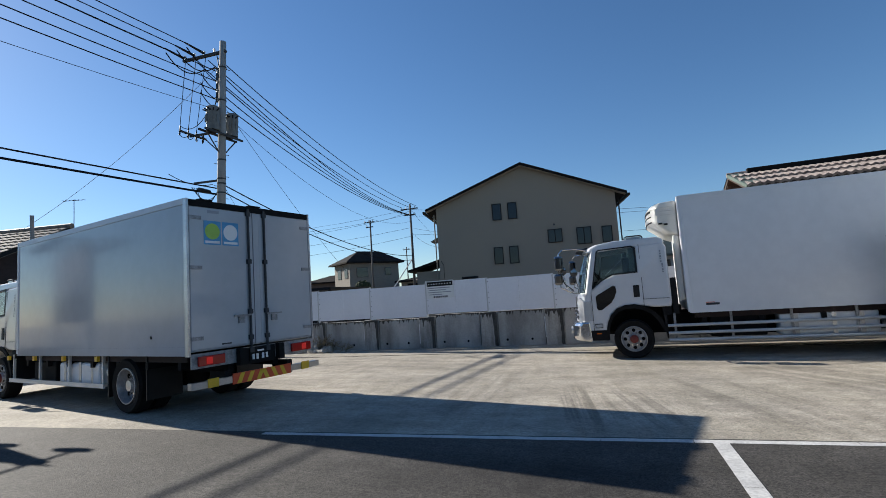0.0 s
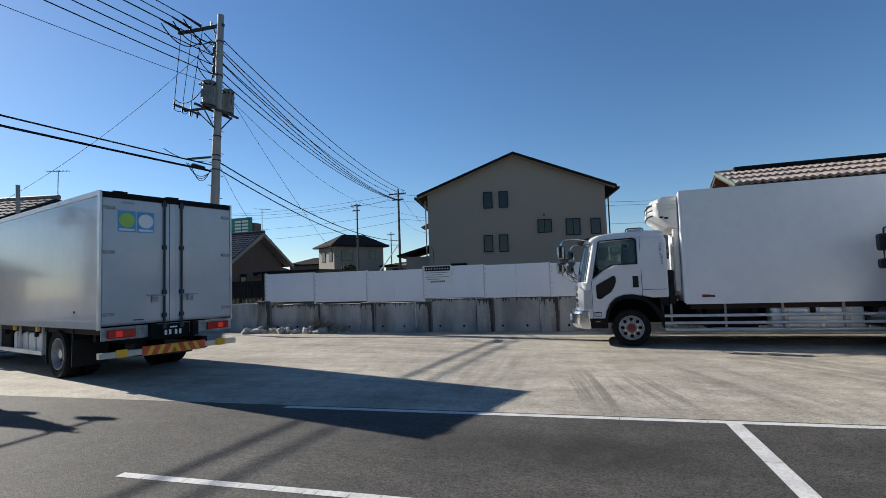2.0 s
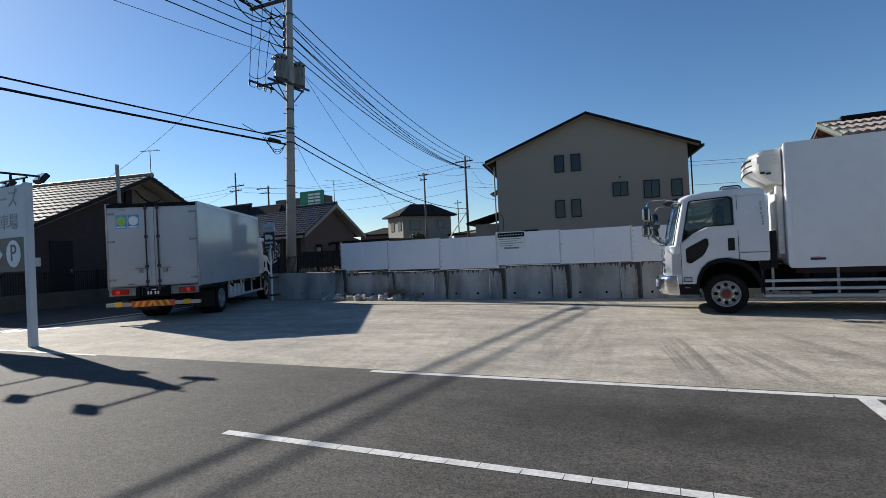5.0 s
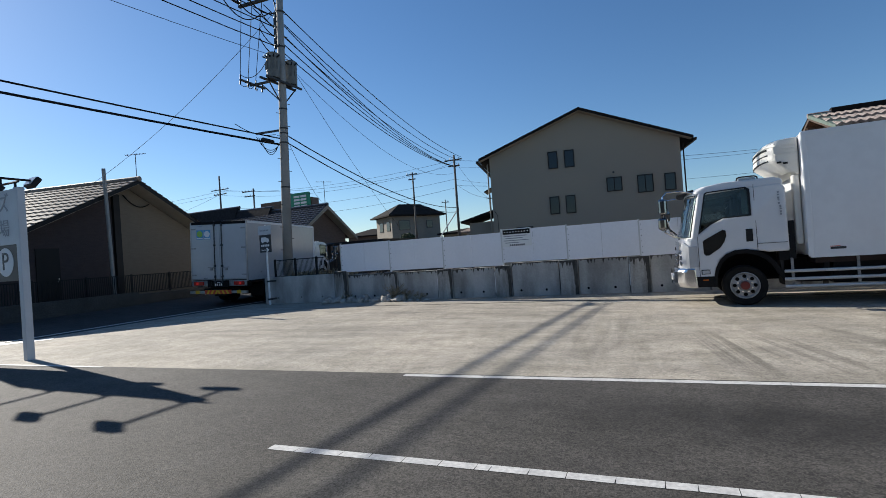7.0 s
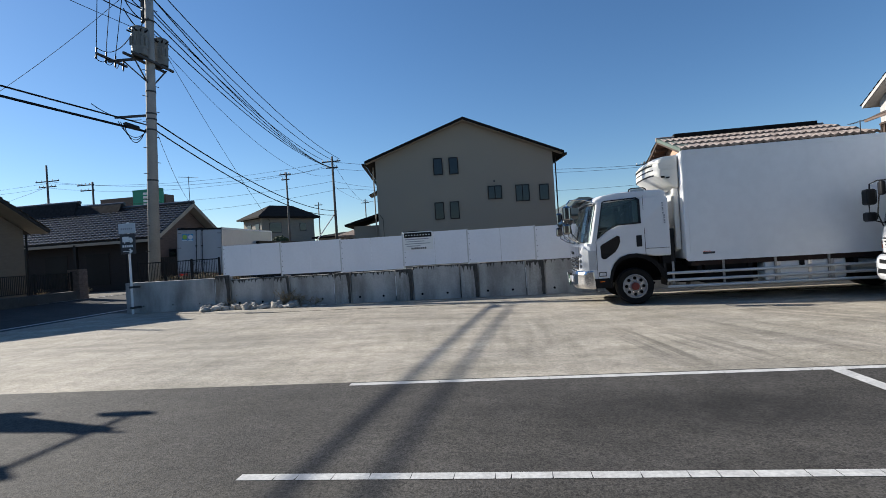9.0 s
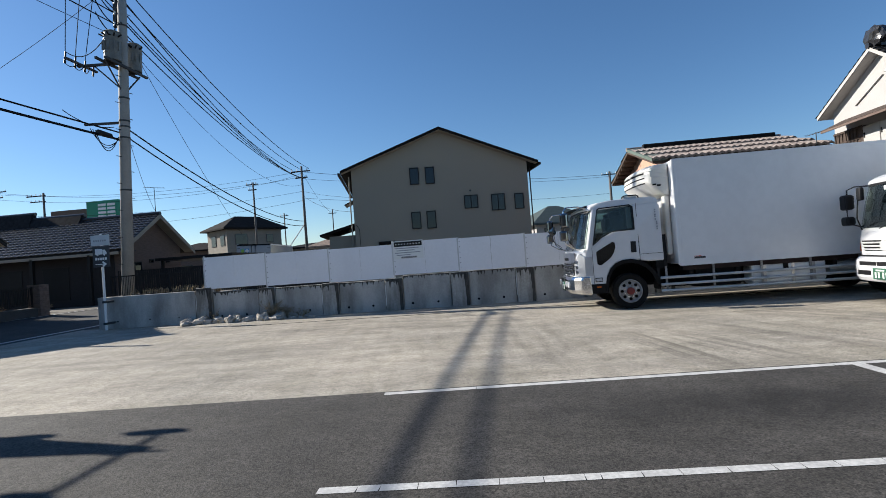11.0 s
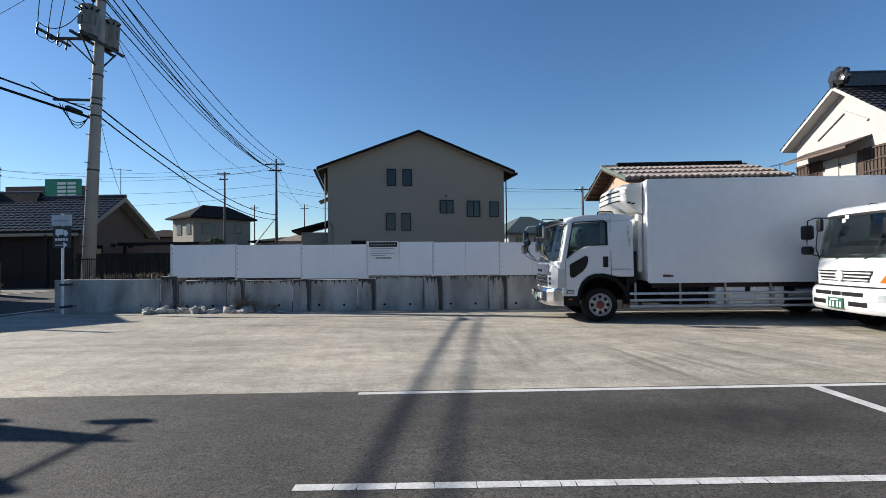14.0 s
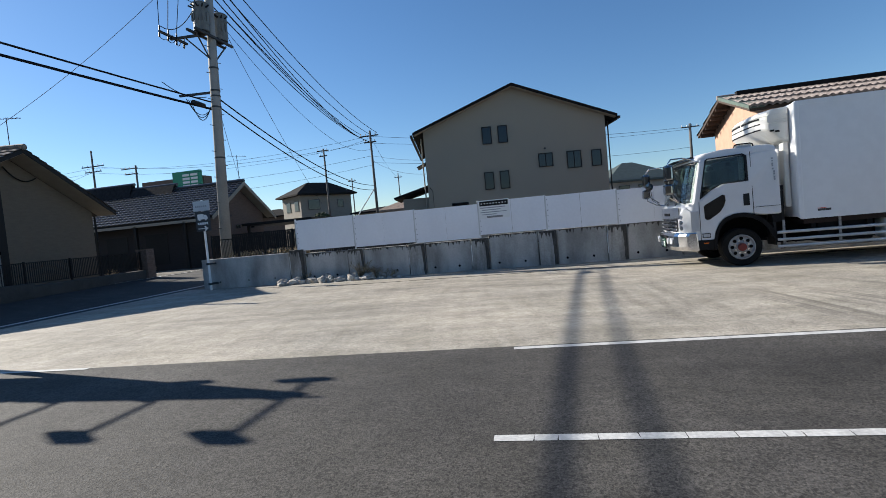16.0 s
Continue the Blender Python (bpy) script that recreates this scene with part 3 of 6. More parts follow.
part("block", box_bm(-19.95, -19.55, 4.0, 12.9, 0.1, 0.70), M_KERBW, kerbw, bev=0.02)
part("block", box_bm(-19.95, -19.6, 12.92, 18.2, 0.1, 0.60), M_KERBW, kerbw, bev=0.02)
bp = thing("brick_gatepost", "brown brick gatepost at the yard corner", "gatepost", pose(-19.36, 18.42, 0.22, 0, 0, 6.7))
for k in range(15):
    o = 0.01 * (k % 2)
    part("brick", box_bm(-0.24 + o, 0.24 + o, -0.24, 0.24, k * 0.085, k * 0.085 + 0.079), M_BRICKP, bp)

# ---- houses ----
def tile_slope(bm, p0, along, down, nc, nr, h):
    """A roof slope of overlapping wavy tile rows. p0: the ridge's start; along: the ridge; down: the slope."""
    p0, along, down = Vector(p0), Vector(along), Vector(down)
    up = along.cross(down).normalized()
    if up.z < 0:
        up = -up
    n = nc * 4
    for r in range(nr):
        lines = []
        for f, lift in ((r / nr, 0.0), ((r + 1.04) / nr, h * 1.2)):
            lines.append([bm.verts.new(p0 + along * (k / n) + down * f + up * (lift + h * (0.0, 0.55, 1.0, 0.55)[k % 4])) for k in range(n + 1)])
        low = [bm.verts.new(v.co - up * h * 1.3) for v in lines[1]]
        for k in range(n):
            bm.faces.new((lines[0][k], lines[0][k + 1], lines[1][k + 1], lines[1][k]))
            bm.faces.new((lines[1][k], lines[1][k + 1], low[k + 1], low[k]))
    return bm


def window(parent, x, y, z, w, h, frame_m=M_TRIM, mullion=False, pane_m=M_PANE):
    """A window on a wall that faces +x, with its lower left at y, z."""
    win = part("window", box_bm(x - 0.02, x + 0.012, y - 0.015, y + w + 0.015, z - 0.015, z + h + 0.015), frame_m, parent)
    for a, b, c, d in ((y - 0.03, y + w + 0.03, z + h, z + h + 0.045), (y - 0.03, y + w + 0.03, z - 0.045, z), (y - 0.03, y + 0.015, z, z + h), (y + w - 0.015, y + w + 0.03, z, z + h)):
        part("frame", box_bm(x + 0.0125, x + 0.05, a, b, c, d), frame_m, win)
    part("pane", box_bm(x + 0.013, x + 0.022, y + 0.018, y + w - 0.018, z + 0.003, z + h - 0.003), pane_m, win)
    if mullion:
        part("mullion", box_bm(x + 0.023, x + 0.04, y + w / 2 - 0.02, y + w / 2 + 0.02, z, z + h), frame_m, win)
    return win


def gable_house(name, m, label, y0, y1, depth, eave, ridge, over, rake, wall_m, roof_m, soffit_m, tiles=0, ym=None, fascia_m=M_TRIM, rows=14, rib=0.035, eave0=None):
    """A house whose gable wall lies in x = 0 and faces +x; the ridge runs to -x. over: the eaves' overhang; rake: the gable's."""
    h = thing(name, label, "house", m)
    ym = (y0 + y1) / 2 if ym is None else ym
    part("wall", add_prism(B(), [(y0, -0.3), (y1, -0.3), (y1, eave), (ym, ridge), (y0, eave if eave0 is None else eave0)], 0, -depth, 0), wall_m, h)
    high = eave
    for side, ye in ((-1, y0), (1, y1)):
        eave = eave0 if side < 0 and eave0 is not None else high
        s = (ridge - eave) / abs(ye - ym)
        tip = ye + side * over
        zt = eave - s * over
        top = 0.16
        roof = part("roof", add_prism(B(), [(ym, ridge + 0.02), (tip, zt + 0.02), (tip, zt + top), (ym, ridge + top + 0.01)], 0, -depth - rake, rake), fascia_m if tiles else roof_m, h)
        part("soffit", add_prism(B(), [(ym, ridge + 0.012), (tip - side * 0.05, zt + 0.012 + s * 0.05), (tip - side * 0.05, zt - 0.0 + s * 0.05), (ym, ridge)], 0, 0.004, rake - 0.03), soffit_m, roof)
        if tiles:
            L = depth + 2 * rake
            bm = tile_slope(B(), (rake + 0.02, ym, ridge + top + 0.012), (-L - 0.04, 0, 0), (0, tip + side * 0.06 - ym, zt - ridge - s * 0.06), max(4, int(L / tiles)), rows, rib)
            tagged(part("roof_tiles", bm, roof_m, roof), kind="stuff")
    if tiles:
        part("ridge_cap", add_cyl(B(), (rake + 0.05, ym, ridge + 0.22), (-depth - rake, ym, ridge + 0.22), 0.11, seg=10), roof_m, h)
    return h


def facing(x, y, z, deg):
    """A pose that turns +x of a house to the compass angle deg, counted from +x."""
    return pose(x, y, z, 0, 0, deg)


# the big taupe house
house = gable_house("taupe_house", facing(-3.95, 27.80, 0, -90 + 11.5), "tall taupe stuccoed house with a dark gable roof", -4.85, 4.95, 9.0, 6.42, 8.33, 0.55, 0.45, M_STUCCO, M_ROOFD, M_SOFF)
for y, z, w, h in ((-1.66, 5.50, 0.46, 0.85), (-0.80, 5.50, 0.46, 0.85), (-1.72, 3.06, 0.46, 0.86), (-0.88, 3.04, 0.46, 0.88)):
    window(house, 0, y, z, w, h)
for y, z, w, h, ml in ((1.27, 4.00, 0.72, 0.66, True), (2.80, 3.80, 0.72, 0.84, True), (4.12, 3.80, 0.48, 0.80, False), (-3.6, 1.5, 0.85, 0.92, True)):
    window(house, 0, y, z, w, h, mullion=ml)
part("vent_cap", add_cyl(B(), (0.0, 1.62, 4.95), (0.07, 1.62, 4.95), 0.055, seg=10), M_GALV, house)
for y in (-5.0, 5.12):
    part("downpipe", add_cyl(B(), (-0.12, y, 0), (-0.12, y, 6.1), 0.035, seg=8), M_STUCCO if y < 0 else M_TRIM, house)
for y in (-5.48, 5.58):
    part("gutter", box_bm(-9.4, 0.46, y - 0.06, y + 0.06, 6.12, 6.24), M_TRIM, house)
part("conduit", add_tube(B(), [(0.03, -4.6, 1.0), (0.03, -4.6, 3.2), (0.03, -4.75, 3.45)], 0.015, 5), M_TRIM, house)
part("awning", add_prism(B(), [(-5.35, 4.62), (-4.86, 4.85), (-4.86, 4.90), (-5.38, 4.66)], 0, -2.0, -0.6), M_TRIM, house)
annex = thing("house_annex", "low tiled annex beside the taupe house", "annex", facing(-3.95, 27.80, 0, -90 + 11.5))
part("wall", box_bm(-3.6, -0.6, -6.3, -4.87, -0.1, 2.95), M_STUCCO, annex)
part("roof", add_prism(B(), [(-6.75, 2.95), (-4.86, 3.45), (-4.86, 3.58), (-6.78, 3.06)], 0, -4.0, -0.25), M_ROOFD, annex)

# left house by the road
lh = gable_house("brown_tiled_house", facing(-17.45, 0.36, 0.25, 12), "single-storey brown sided house with a brown tiled roof", 8.4, 17.75, 11.0, 3.03, 4.83, 0.50, 0.75, M_SIDM, M_TILEB, M_SOFF, tiles=0.32, ym=13.8, rows=15, eave0=2.35)
part("gable_cladding", add_prism(B(), [(13.43, 0.05), (17.73, 0.05), (17.73, 3.00), (13.8, 4.77), (13.43, 4.60)], 0, 0.002, 0.05), M_SIDB, lh, "beige brick-pattern cladding")
part("corner_column", box_bm(0.002, 0.11, 13.12, 13.42, 0, 4.4), M_TRIM, lh)
d = part("door", box_bm(-0.02, 0.03, 9.95, 10.80, 0.12, 2.25), M_TRIM, lh)
part("handle", box_bm(0.031, 0.07, 10.68, 10.72, 1.05, 1.2), M_STEEL, d)
part("meter_box", box_bm(0.0, 0.12, 8.95, 9.55, 1.35, 1.65), M_CREAM, lh)
part("wall_lamp", box_bm(0.0, 0.10, 8.72, 8.82, 1.95, 2.10), M_CREAMLT, lh)
part("downpipe", add_cyl(B(), (0.08, 17.83, 0), (0.08, 17.83, 2.8), 0.04, seg=8), M_TRIM, lh)
part("gable_cable", add_tube(B(), sag((0.12, 13.6, 4.42), (0.12, 14.95, 4.15), 0.28, 8), 0.024, 5), M_WIRE, lh)
part("downpipe", add_cyl(B(), (0.85, 12.2, 0), (0.85, 12.05, 5.2), 0.065, seg=8), M_POLE, lh, "slim grey service pole")

# second tiled house
h2 = gable_house("dark_tiled_house", facing(-20.1, -1.1, 0.2, 0), "low brick-sided house with a dark glazed tile roof", 25.0, 30.0, 15.0, 2.95, 4.55, 0.5, 0.55, M_SIDR, M_TILE, M_SOFF, tiles=0.33, rows=13)
part("verge_board", add_prism(B(), [(27.5, 4.50), (24.42, 2.53), (24.42, 2.74), (27.5, 4.74), (30.58, 2.74), (30.58, 2.53)], 0, 0.555, 0.60), M_SOFF, h2, "pale verge board")
for x0_, x1_, z1_ in ((-15.4, -4.0, 5.02), (-15.4, -7.0, 5.32)):
    part("raised_ridge", add_prism(B(), [(27.1, 4.5), (27.9, 4.5), (27.62, z1_), (27.38, z1_)], 0, x0_, x1_), M_TILEM, h2)
    part("ridge_cap", add_cyl(B(), (x0_, 27.5, z1_ + 0.02), (x1_ + 0.12, 27.5, z1_ + 0.02), 0.10, seg=10), M_TILE, h2)
for yy in (27.2, 28.6):
    window(h2, 0, yy, 2.1, 0.28, 0.12)
window(h2, 0, 26.0, 0.9, 0.5, 1.2)
for k in range(4):
    wn = part("window", box_bm(-4.2 - k * 2.6, -2.8 - k * 2.6, 24.955, 25.01, 0.4, 2.0), M_TRIM, h2)
    part("frame", box_bm(-4.26 - k * 2.6, -2.74 - k * 2.6, 24.95, 25.012, 2.0, 2.08), M_TRIM, wn)
    part("porch_post", box_bm(-1.2 - k * 3.1, -1.05 - k * 3.1, 24.3, 24.45, -0.2, 2.6), M_TRIM, h2)
# Dark sheet that stands in for the deep shade under the porch.
part("porch_shade_sheet", box_bm(-14.6, -0.3, 24.975, 24.998, 0.0, 2.6), M_PORCH_SHADE, h2)
part("gutter", box_bm(-15.4, 0.4, 24.3, 24.42, 2.52, 2.66), M_SOFF, h2)
cp = thing("carport", "dark flat carport roof on posts beside the tiled house", "carport", pose(-18.9, 25.6, 0.15))
part("roof", box_bm(-0.4, 3.9, -0.2, 4.4, 2.15, 2.30), M_TRIM, cp)
for px, py in ((3.6, 0.0), (3.6, 4.0), (-0.2, 0.0)):
    part("post", box_bm(px, px + 0.12, py, py + 0.12, 0, 2.15), M_TRIM, cp)
mesh_fence("garden_fence", -19.2, 22.6, -9.0, 24.6, 0.1, 1.75, "tall dark slatted garden fence", 0.1, 2.0, 0.045)
for k, (bx_, by_, s) in enumerate(((-21.4, 18.6, 0.5), (-20.9, 20.2, 0.4))):
    dry_weed(pose(bx_, by_, 0.25), s, 40, 20 + k, 0.4)


def hip_house(name, m, label, lx, ly, eave, ridge, wall_a, roof_m, wins, ends=None):
    """A house over 0..lx, 0..ly with a hipped roof. Sides: 0 is y = 0, 1 is x = 0."""
    h = thing(name, label, "house", m)
    part("wall", box_bm(0, lx, 0, ly, -0.3, eave), wall_a, h)
    o = 0.55
    bm = B()
    c = [bm.verts.new(v) for v in ((-o, -o, eave), (lx + o, -o, eave), (lx + o, ly + o, eave), (-o, ly + o, eave))]
    c2 = [bm.verts.new((v.co.x, v.co.y, eave - 0.16)) for v in c]
    if lx > ly:
        e0, e1 = ends or (ly / 2, lx - ly / 2)
        r = [bm.verts.new((e0, ly / 2, ridge)), bm.verts.new((e1, ly / 2, ridge))]
        fs = [(c[0], c[1], r[1], r[0]), (c[1], c[2], r[1]), (c[2], c[3], r[0], r[1]), (c[3], c[0], r[0])]
    else:
        r = [bm.verts.new((lx / 2, lx / 2, ridge)), bm.verts.new((lx / 2, ly - lx / 2, ridge))]
        fs = [(c[0], c[1], r[0]), (c[1], c[2], r[1], r[0]), (c[2], c[3], r[1]), (c[3], c[0], r[0], r[1])]
    for f in fs:
        bm.faces.new(f)
    for k in range(4):
        bm.faces.new((c[k], c[(k + 1) % 4], c2[(k + 1) % 4], c2[k]))
    bm.faces.new(c2)
    part("roof", bm, roof_m, h)
    for side, a, z, w, hh in wins:
        if side == 0:
            wn = part("window", box_bm(a - 0.05, a + w + 0.05, -0.05, 0.02, z - 0.05, z + hh + 0.05), M_SIGND, h)
            part("pane", box_bm(a, a + w, -0.06, -0.051, z, z + hh), M_PANE, wn)
        else:
            wn = part("window", box_bm(-0.05, 0.02, a - 0.05, a + w + 0.05, z - 0.05, z + hh + 0.05), M_SIGND, h)
            part("pane", box_bm(-0.06, -0.051, a, a + w, z, z + hh), M_PANE, wn)
    return h


hip_house("hipped_house", facing(-28.3, 49.6, 0, 55), "two-storey cream house with a dark hipped roof", 6.3, 4.3, 6.05, 7.5, M_BEIGE, M_ROOFD,
          [(0, 0.9, 4.35, 1.3, 1.0), (0, 4.5, 4.5, 0.7, 0.8), (1, 0.5, 4.3, 0.8, 1.0), (1, 2.4, 4.3, 0.9, 1.0), (0, 2.6, 1.5, 1.7, 1.3), (1, 0.6, 1.9, 1.2, 1.2)], (2.1, 4.9))
hip_house("white_far_house", facing(2.7, 45.0, 0, 20), "small white house with a green-grey roof", 6.0, 5.0, 3.7, 5.4, M_PLAST, M_GRNG, [(0, 0.8, 2.3, 0.9, 0.9), (0, 2.6, 2.3, 0.9, 0.9)])
hip_house("far_brown_house", facing(-41.5, 60, 0, 10), "distant low brown house", 6, 5, 4.6, 5.6, M_SIDR, M_ROOFD, [(0, 1, 1.5, 1.6, 1.2)])
hip_house("low_white_house", facing(-17.7, 45.4, 0, -4), "low white house with a brown roof behind the fence", 3.6, 3.2, 3.25, 4.15, M_PLAST, M_TILEB, [(0, 0.3, 2.3, 0.6, 0.6), (0, 2.2, 2.3, 0.8, 0.6)])
hip_house("low_grey_house", facing(-22.4, 50.5, 0, 0), "low grey flat-looking house behind the fence", 5.4, 4, 3.5, 3.95, M_BEIGE, M_ROOFD, [(0, 0.8, 2.4, 1.2, 0.7)])
hip_house("far_cream_house", facing(-24, 80, 0, 15), "distant cream house with a dark roof", 8, 6, 4.2, 6.0, M_BEIGE, M_ROOFD, [(0, 1, 2.6, 1.5, 1.0), (0, 4, 2.6, 1.5, 1.0)])
hip_house("far_grey_house", facing(-17.5, 70, 0, 5), "distant white house with a dark roof", 6, 6, 3.6, 5.0, M_PLAST, M_ROOFD, [(0, 1, 2.0, 1.5, 1.0)])
hip_house("far_dark_house", facing(-60, 66, 0, 10), "distant low house with a dark roof", 12, 7, 3.4, 5.4, M_SIDR, M_ROOFD, [(0, 1, 1.5, 1.6, 1.2)])

# house with the ribbed roof behind the parked lorries
rh = gable_house("peach_house", facing(6.75, 27.3, 0, 180), "peach stuccoed house with a weathered ribbed tile roof", -3.2, 3.2, 6.2, 5.02, 6.02, 0.6, 0.7, M_PEACH, M_TILEW, M_WOOD, tiles=0.28, fascia_m=M_WOOD, rows=3, rib=0.085)
part("verge_flashing", add_prism(B(), [(-0.1, 6.17), (3.85, 4.95), (3.85, 5.09), (-0.1, 6.32)], 0, 0.15, 0.74), M_GRNR, rh, "green copper verge flashing")
for k in range(7):
    part("rafter", box_bm(0.05, 0.68, -0.55 - k * 0.48, -0.47 - k * 0.48, 5.70 - k * 0.15, 5.81 - k * 0.15), M_WOOD, rh)
part("ridge_cap", box_bm(-6.6, -0.1, -0.16, 0.16, 6.18, 6.44), M_ROOFD, rh)

# old storehouse
ku = gable_house("plastered_storehouse", facing(13.6, 20.2, 0, 180), "old white plastered storehouse with a heavy tiled roof", -3.0, 2.15, 12.0, 6.25, 7.85, 0.35, 0.45, M_PLAST, M_TILE, M_PLAST, ym=-0.12, tiles=0.28, fascia_m=M_PLAST, rows=12)
part("ridge_wall", box_bm(-12.3, 0.2, -0.16, 0.16, 7.95, 8.42), M_TILE, ku)
part("ridge_cap", add_cyl(B(), (0.25, 0, 8.45), (-12.3, 0, 8.45), 0.13, seg=10), M_TILE, ku)
bm = B()
bmesh.ops.create_icosphere(bm, subdivisions=3, radius=0.42)
for v in bm.verts:
    v.co = Vector((v.co.x * 0.55, v.co.y * 1.1, v.co.z * 0.95)) * (1 + 0.35 * noise.noise(v.co * 5)) + Vector((0.25, 0, 8.35))
part("ridge_end_ornament", bm, M_TILE, ku, "grey sculpted ridge-end tile")
for y0_, y1_ in ((-2.95, -1.42), (0.85, 2.10)):
    w_ = part("wood_cladding", box_bm(0.004, 0.05, y0_, y1_, 0.0, 5.35), M_WOOD, ku, "weathered wooden cladding")
    for k in range(8):
        yy = y0_ + 0.05 + k * (y1_ - y0_ - 0.1) / 7
        part("batten", box_bm(0.051, 0.085, yy - 0.03, yy + 0.03, 0.0, 5.35), M_WOOD, w_)
    for k in range(4):
        part("rail", box_bm(0.086, 0.11, y0_, y1_, 4.0 + k * 0.42, 4.06 + k * 0.42), M_WOOD, w_)
part("canopy", add_prism(B(), [(0.01, 5.72), (0.95, 5.35), (0.97, 5.43), (0.01, 5.82)], 1, -2.35, 1.15), M_WOOD, ku, "brown sheet-metal door canopy")
part("canopy_edge", box_bm(0.93, 0.99, -2.35, 1.15, 5.32, 5.40), M_SIDR, ku)
for y0_ in (-1.18, -0.30):
    dr = part("shutter_door", box_bm(0.02, 0.16, y0_, y0_ + 0.84, 3.3, 5.25), M_PLAST, ku, bev=0.02)
    part("hinge", box_bm(0.161, 0.18, y0_ + 0.05, y0_ + 0.1, 4.8, 5.0), M_TRIM, dr)
part("door_jamb", box_bm(0.01, 0.10, -1.41, -1.2, 3.2, 5.3), M_WOOD, ku)
part("door_jamb", box_bm(0.01, 0.10, 0.56, 0.84, 3.2, 5.3), M_WOOD, ku)
part("side_band", box_bm(-11.9, -0.05, 2.151, 2.19, 0, 5.3), M_SIDR, ku, "brown corrugated lower wall")
part("downpipe", add_cyl(B(), (-0.15, 2.26, 0), (-0.15, 2.26, 6.1), 0.045, seg=8), M_TRIM, ku)
part("pediment_ridge", add_prism(B(), [(-1.6, 6.20), (-0.1, 6.95), (1.0, 6.35), (1.05, 6.42), (-0.1, 7.06), (-1.7, 6.25)], 0, 0.004, 0.07), M_PLAST, ku)

# far block with the green billboard
fb = thing("far_store_block", "distant brown flat-roofed block with a green billboard", "building", pose(-50, 60, 0))
part("wall", box_bm(-7.4, 2.5, 0, 1.6, 0, 11.0), M_SIDR, fb)
part("billboard", box_bm(-1.9, 2.4, -0.6, -0.2, 9.3, 11.75), M_GSIGN, fb, "green billboard")
for k in range(2):
    for j in range(4):
        part("print_bar", box_bm(-0.3 + k * 1.25, 0.75 + k * 1.25, -0.66, -0.62, 9.6 + j * 0.48, 9.9 + j * 0.48), M_CREAMLT, fb)

# round bush by the hipped house
bm = B()
rng = random.Random(5)
for _ in range(700):
    d = Vector((rng.gauss(0, 1), rng.gauss(0, 1), rng.gauss(0, 1))).normalized()
    p = Vector((d.x * 0.72, d.y * 0.72, d.z * 0.6)) * rng.uniform(0.75, 1.05) + Vector((0, 0, 1.15))
    a = Vector((rng.gauss(0, 1), rng.gauss(0, 1), rng.gauss(0, 1))).normalized() * 0.11
    b = a.cross(d).normalized() * 0.09
    bm.faces.new([bm.verts.new(p + q) for q in (-a, b, a, -b)])
bush = thing("clipped_bush", "dark green clipped round bush", "bush", pose(-22.6, 42.5, 1.75))
part("crown", bm, M_LEAF, bush)
part("trunk", add_cyl(B(), (0, 0, -1.6), (0, 0, 0.9), 0.12, 0.07, 8), M_WOOD, bush)

# ---- pole, wires ----
PX, PY = -12.95, 14.95
POLE = pose(PX, PY, 0, 0, 2.6, 0)  # the old pole leans a little


def utility_pole(m, label, h, r, arms, n="utility_pole", shaft_m=M_POLED):
    p = thing(n, label, "utility pole", m, "utility poles")
    part("shaft", add_cyl(B(), (0, 0, -0.2), (0, 0, h), r, r * 0.62, 16), shaft_m, p, smooth=True)
    for x0, x1, y, z in arms:
        a = part("crossarm", box_bm(x0, x1, y - 0.05, y + 0.05, z - 0.05, z + 0.05), M_GALV, p)
        k = 0
        xx = x0 + 0.08
        while xx <= x1 - 0.05:
            part("insulator", add_lathe_z(xx, y, z + 0.05), M_CREAMLT, a)
            xx += max(0.45, (x1 - x0 - 0.16) / 4)
    return p


def add_lathe_z(x, y, z):
    bm = B()
    add_cyl(bm, (x, y, z), (x, y, z + 0.10), 0.045, 0.03, 8)
    add_cyl(bm, (x, y, z + 0.10), (x, y, z + 0.16), 0.05, 0.04, 8)
    return bm


pole = utility_pole(POLE, "grey concrete utility pole with transformers and crossarms", 11.75, 0.19, [(-2.0, 0.15, 0.0, 11.35)], shaft_m=M_POLE)
for x in (-0.15, 0.15):
    part("platform_beam", box_bm(x - 0.035, x + 0.035, -0.95, 0.9, 8.04, 8.11), M_GALV, pole, "dark steel transformer beam")
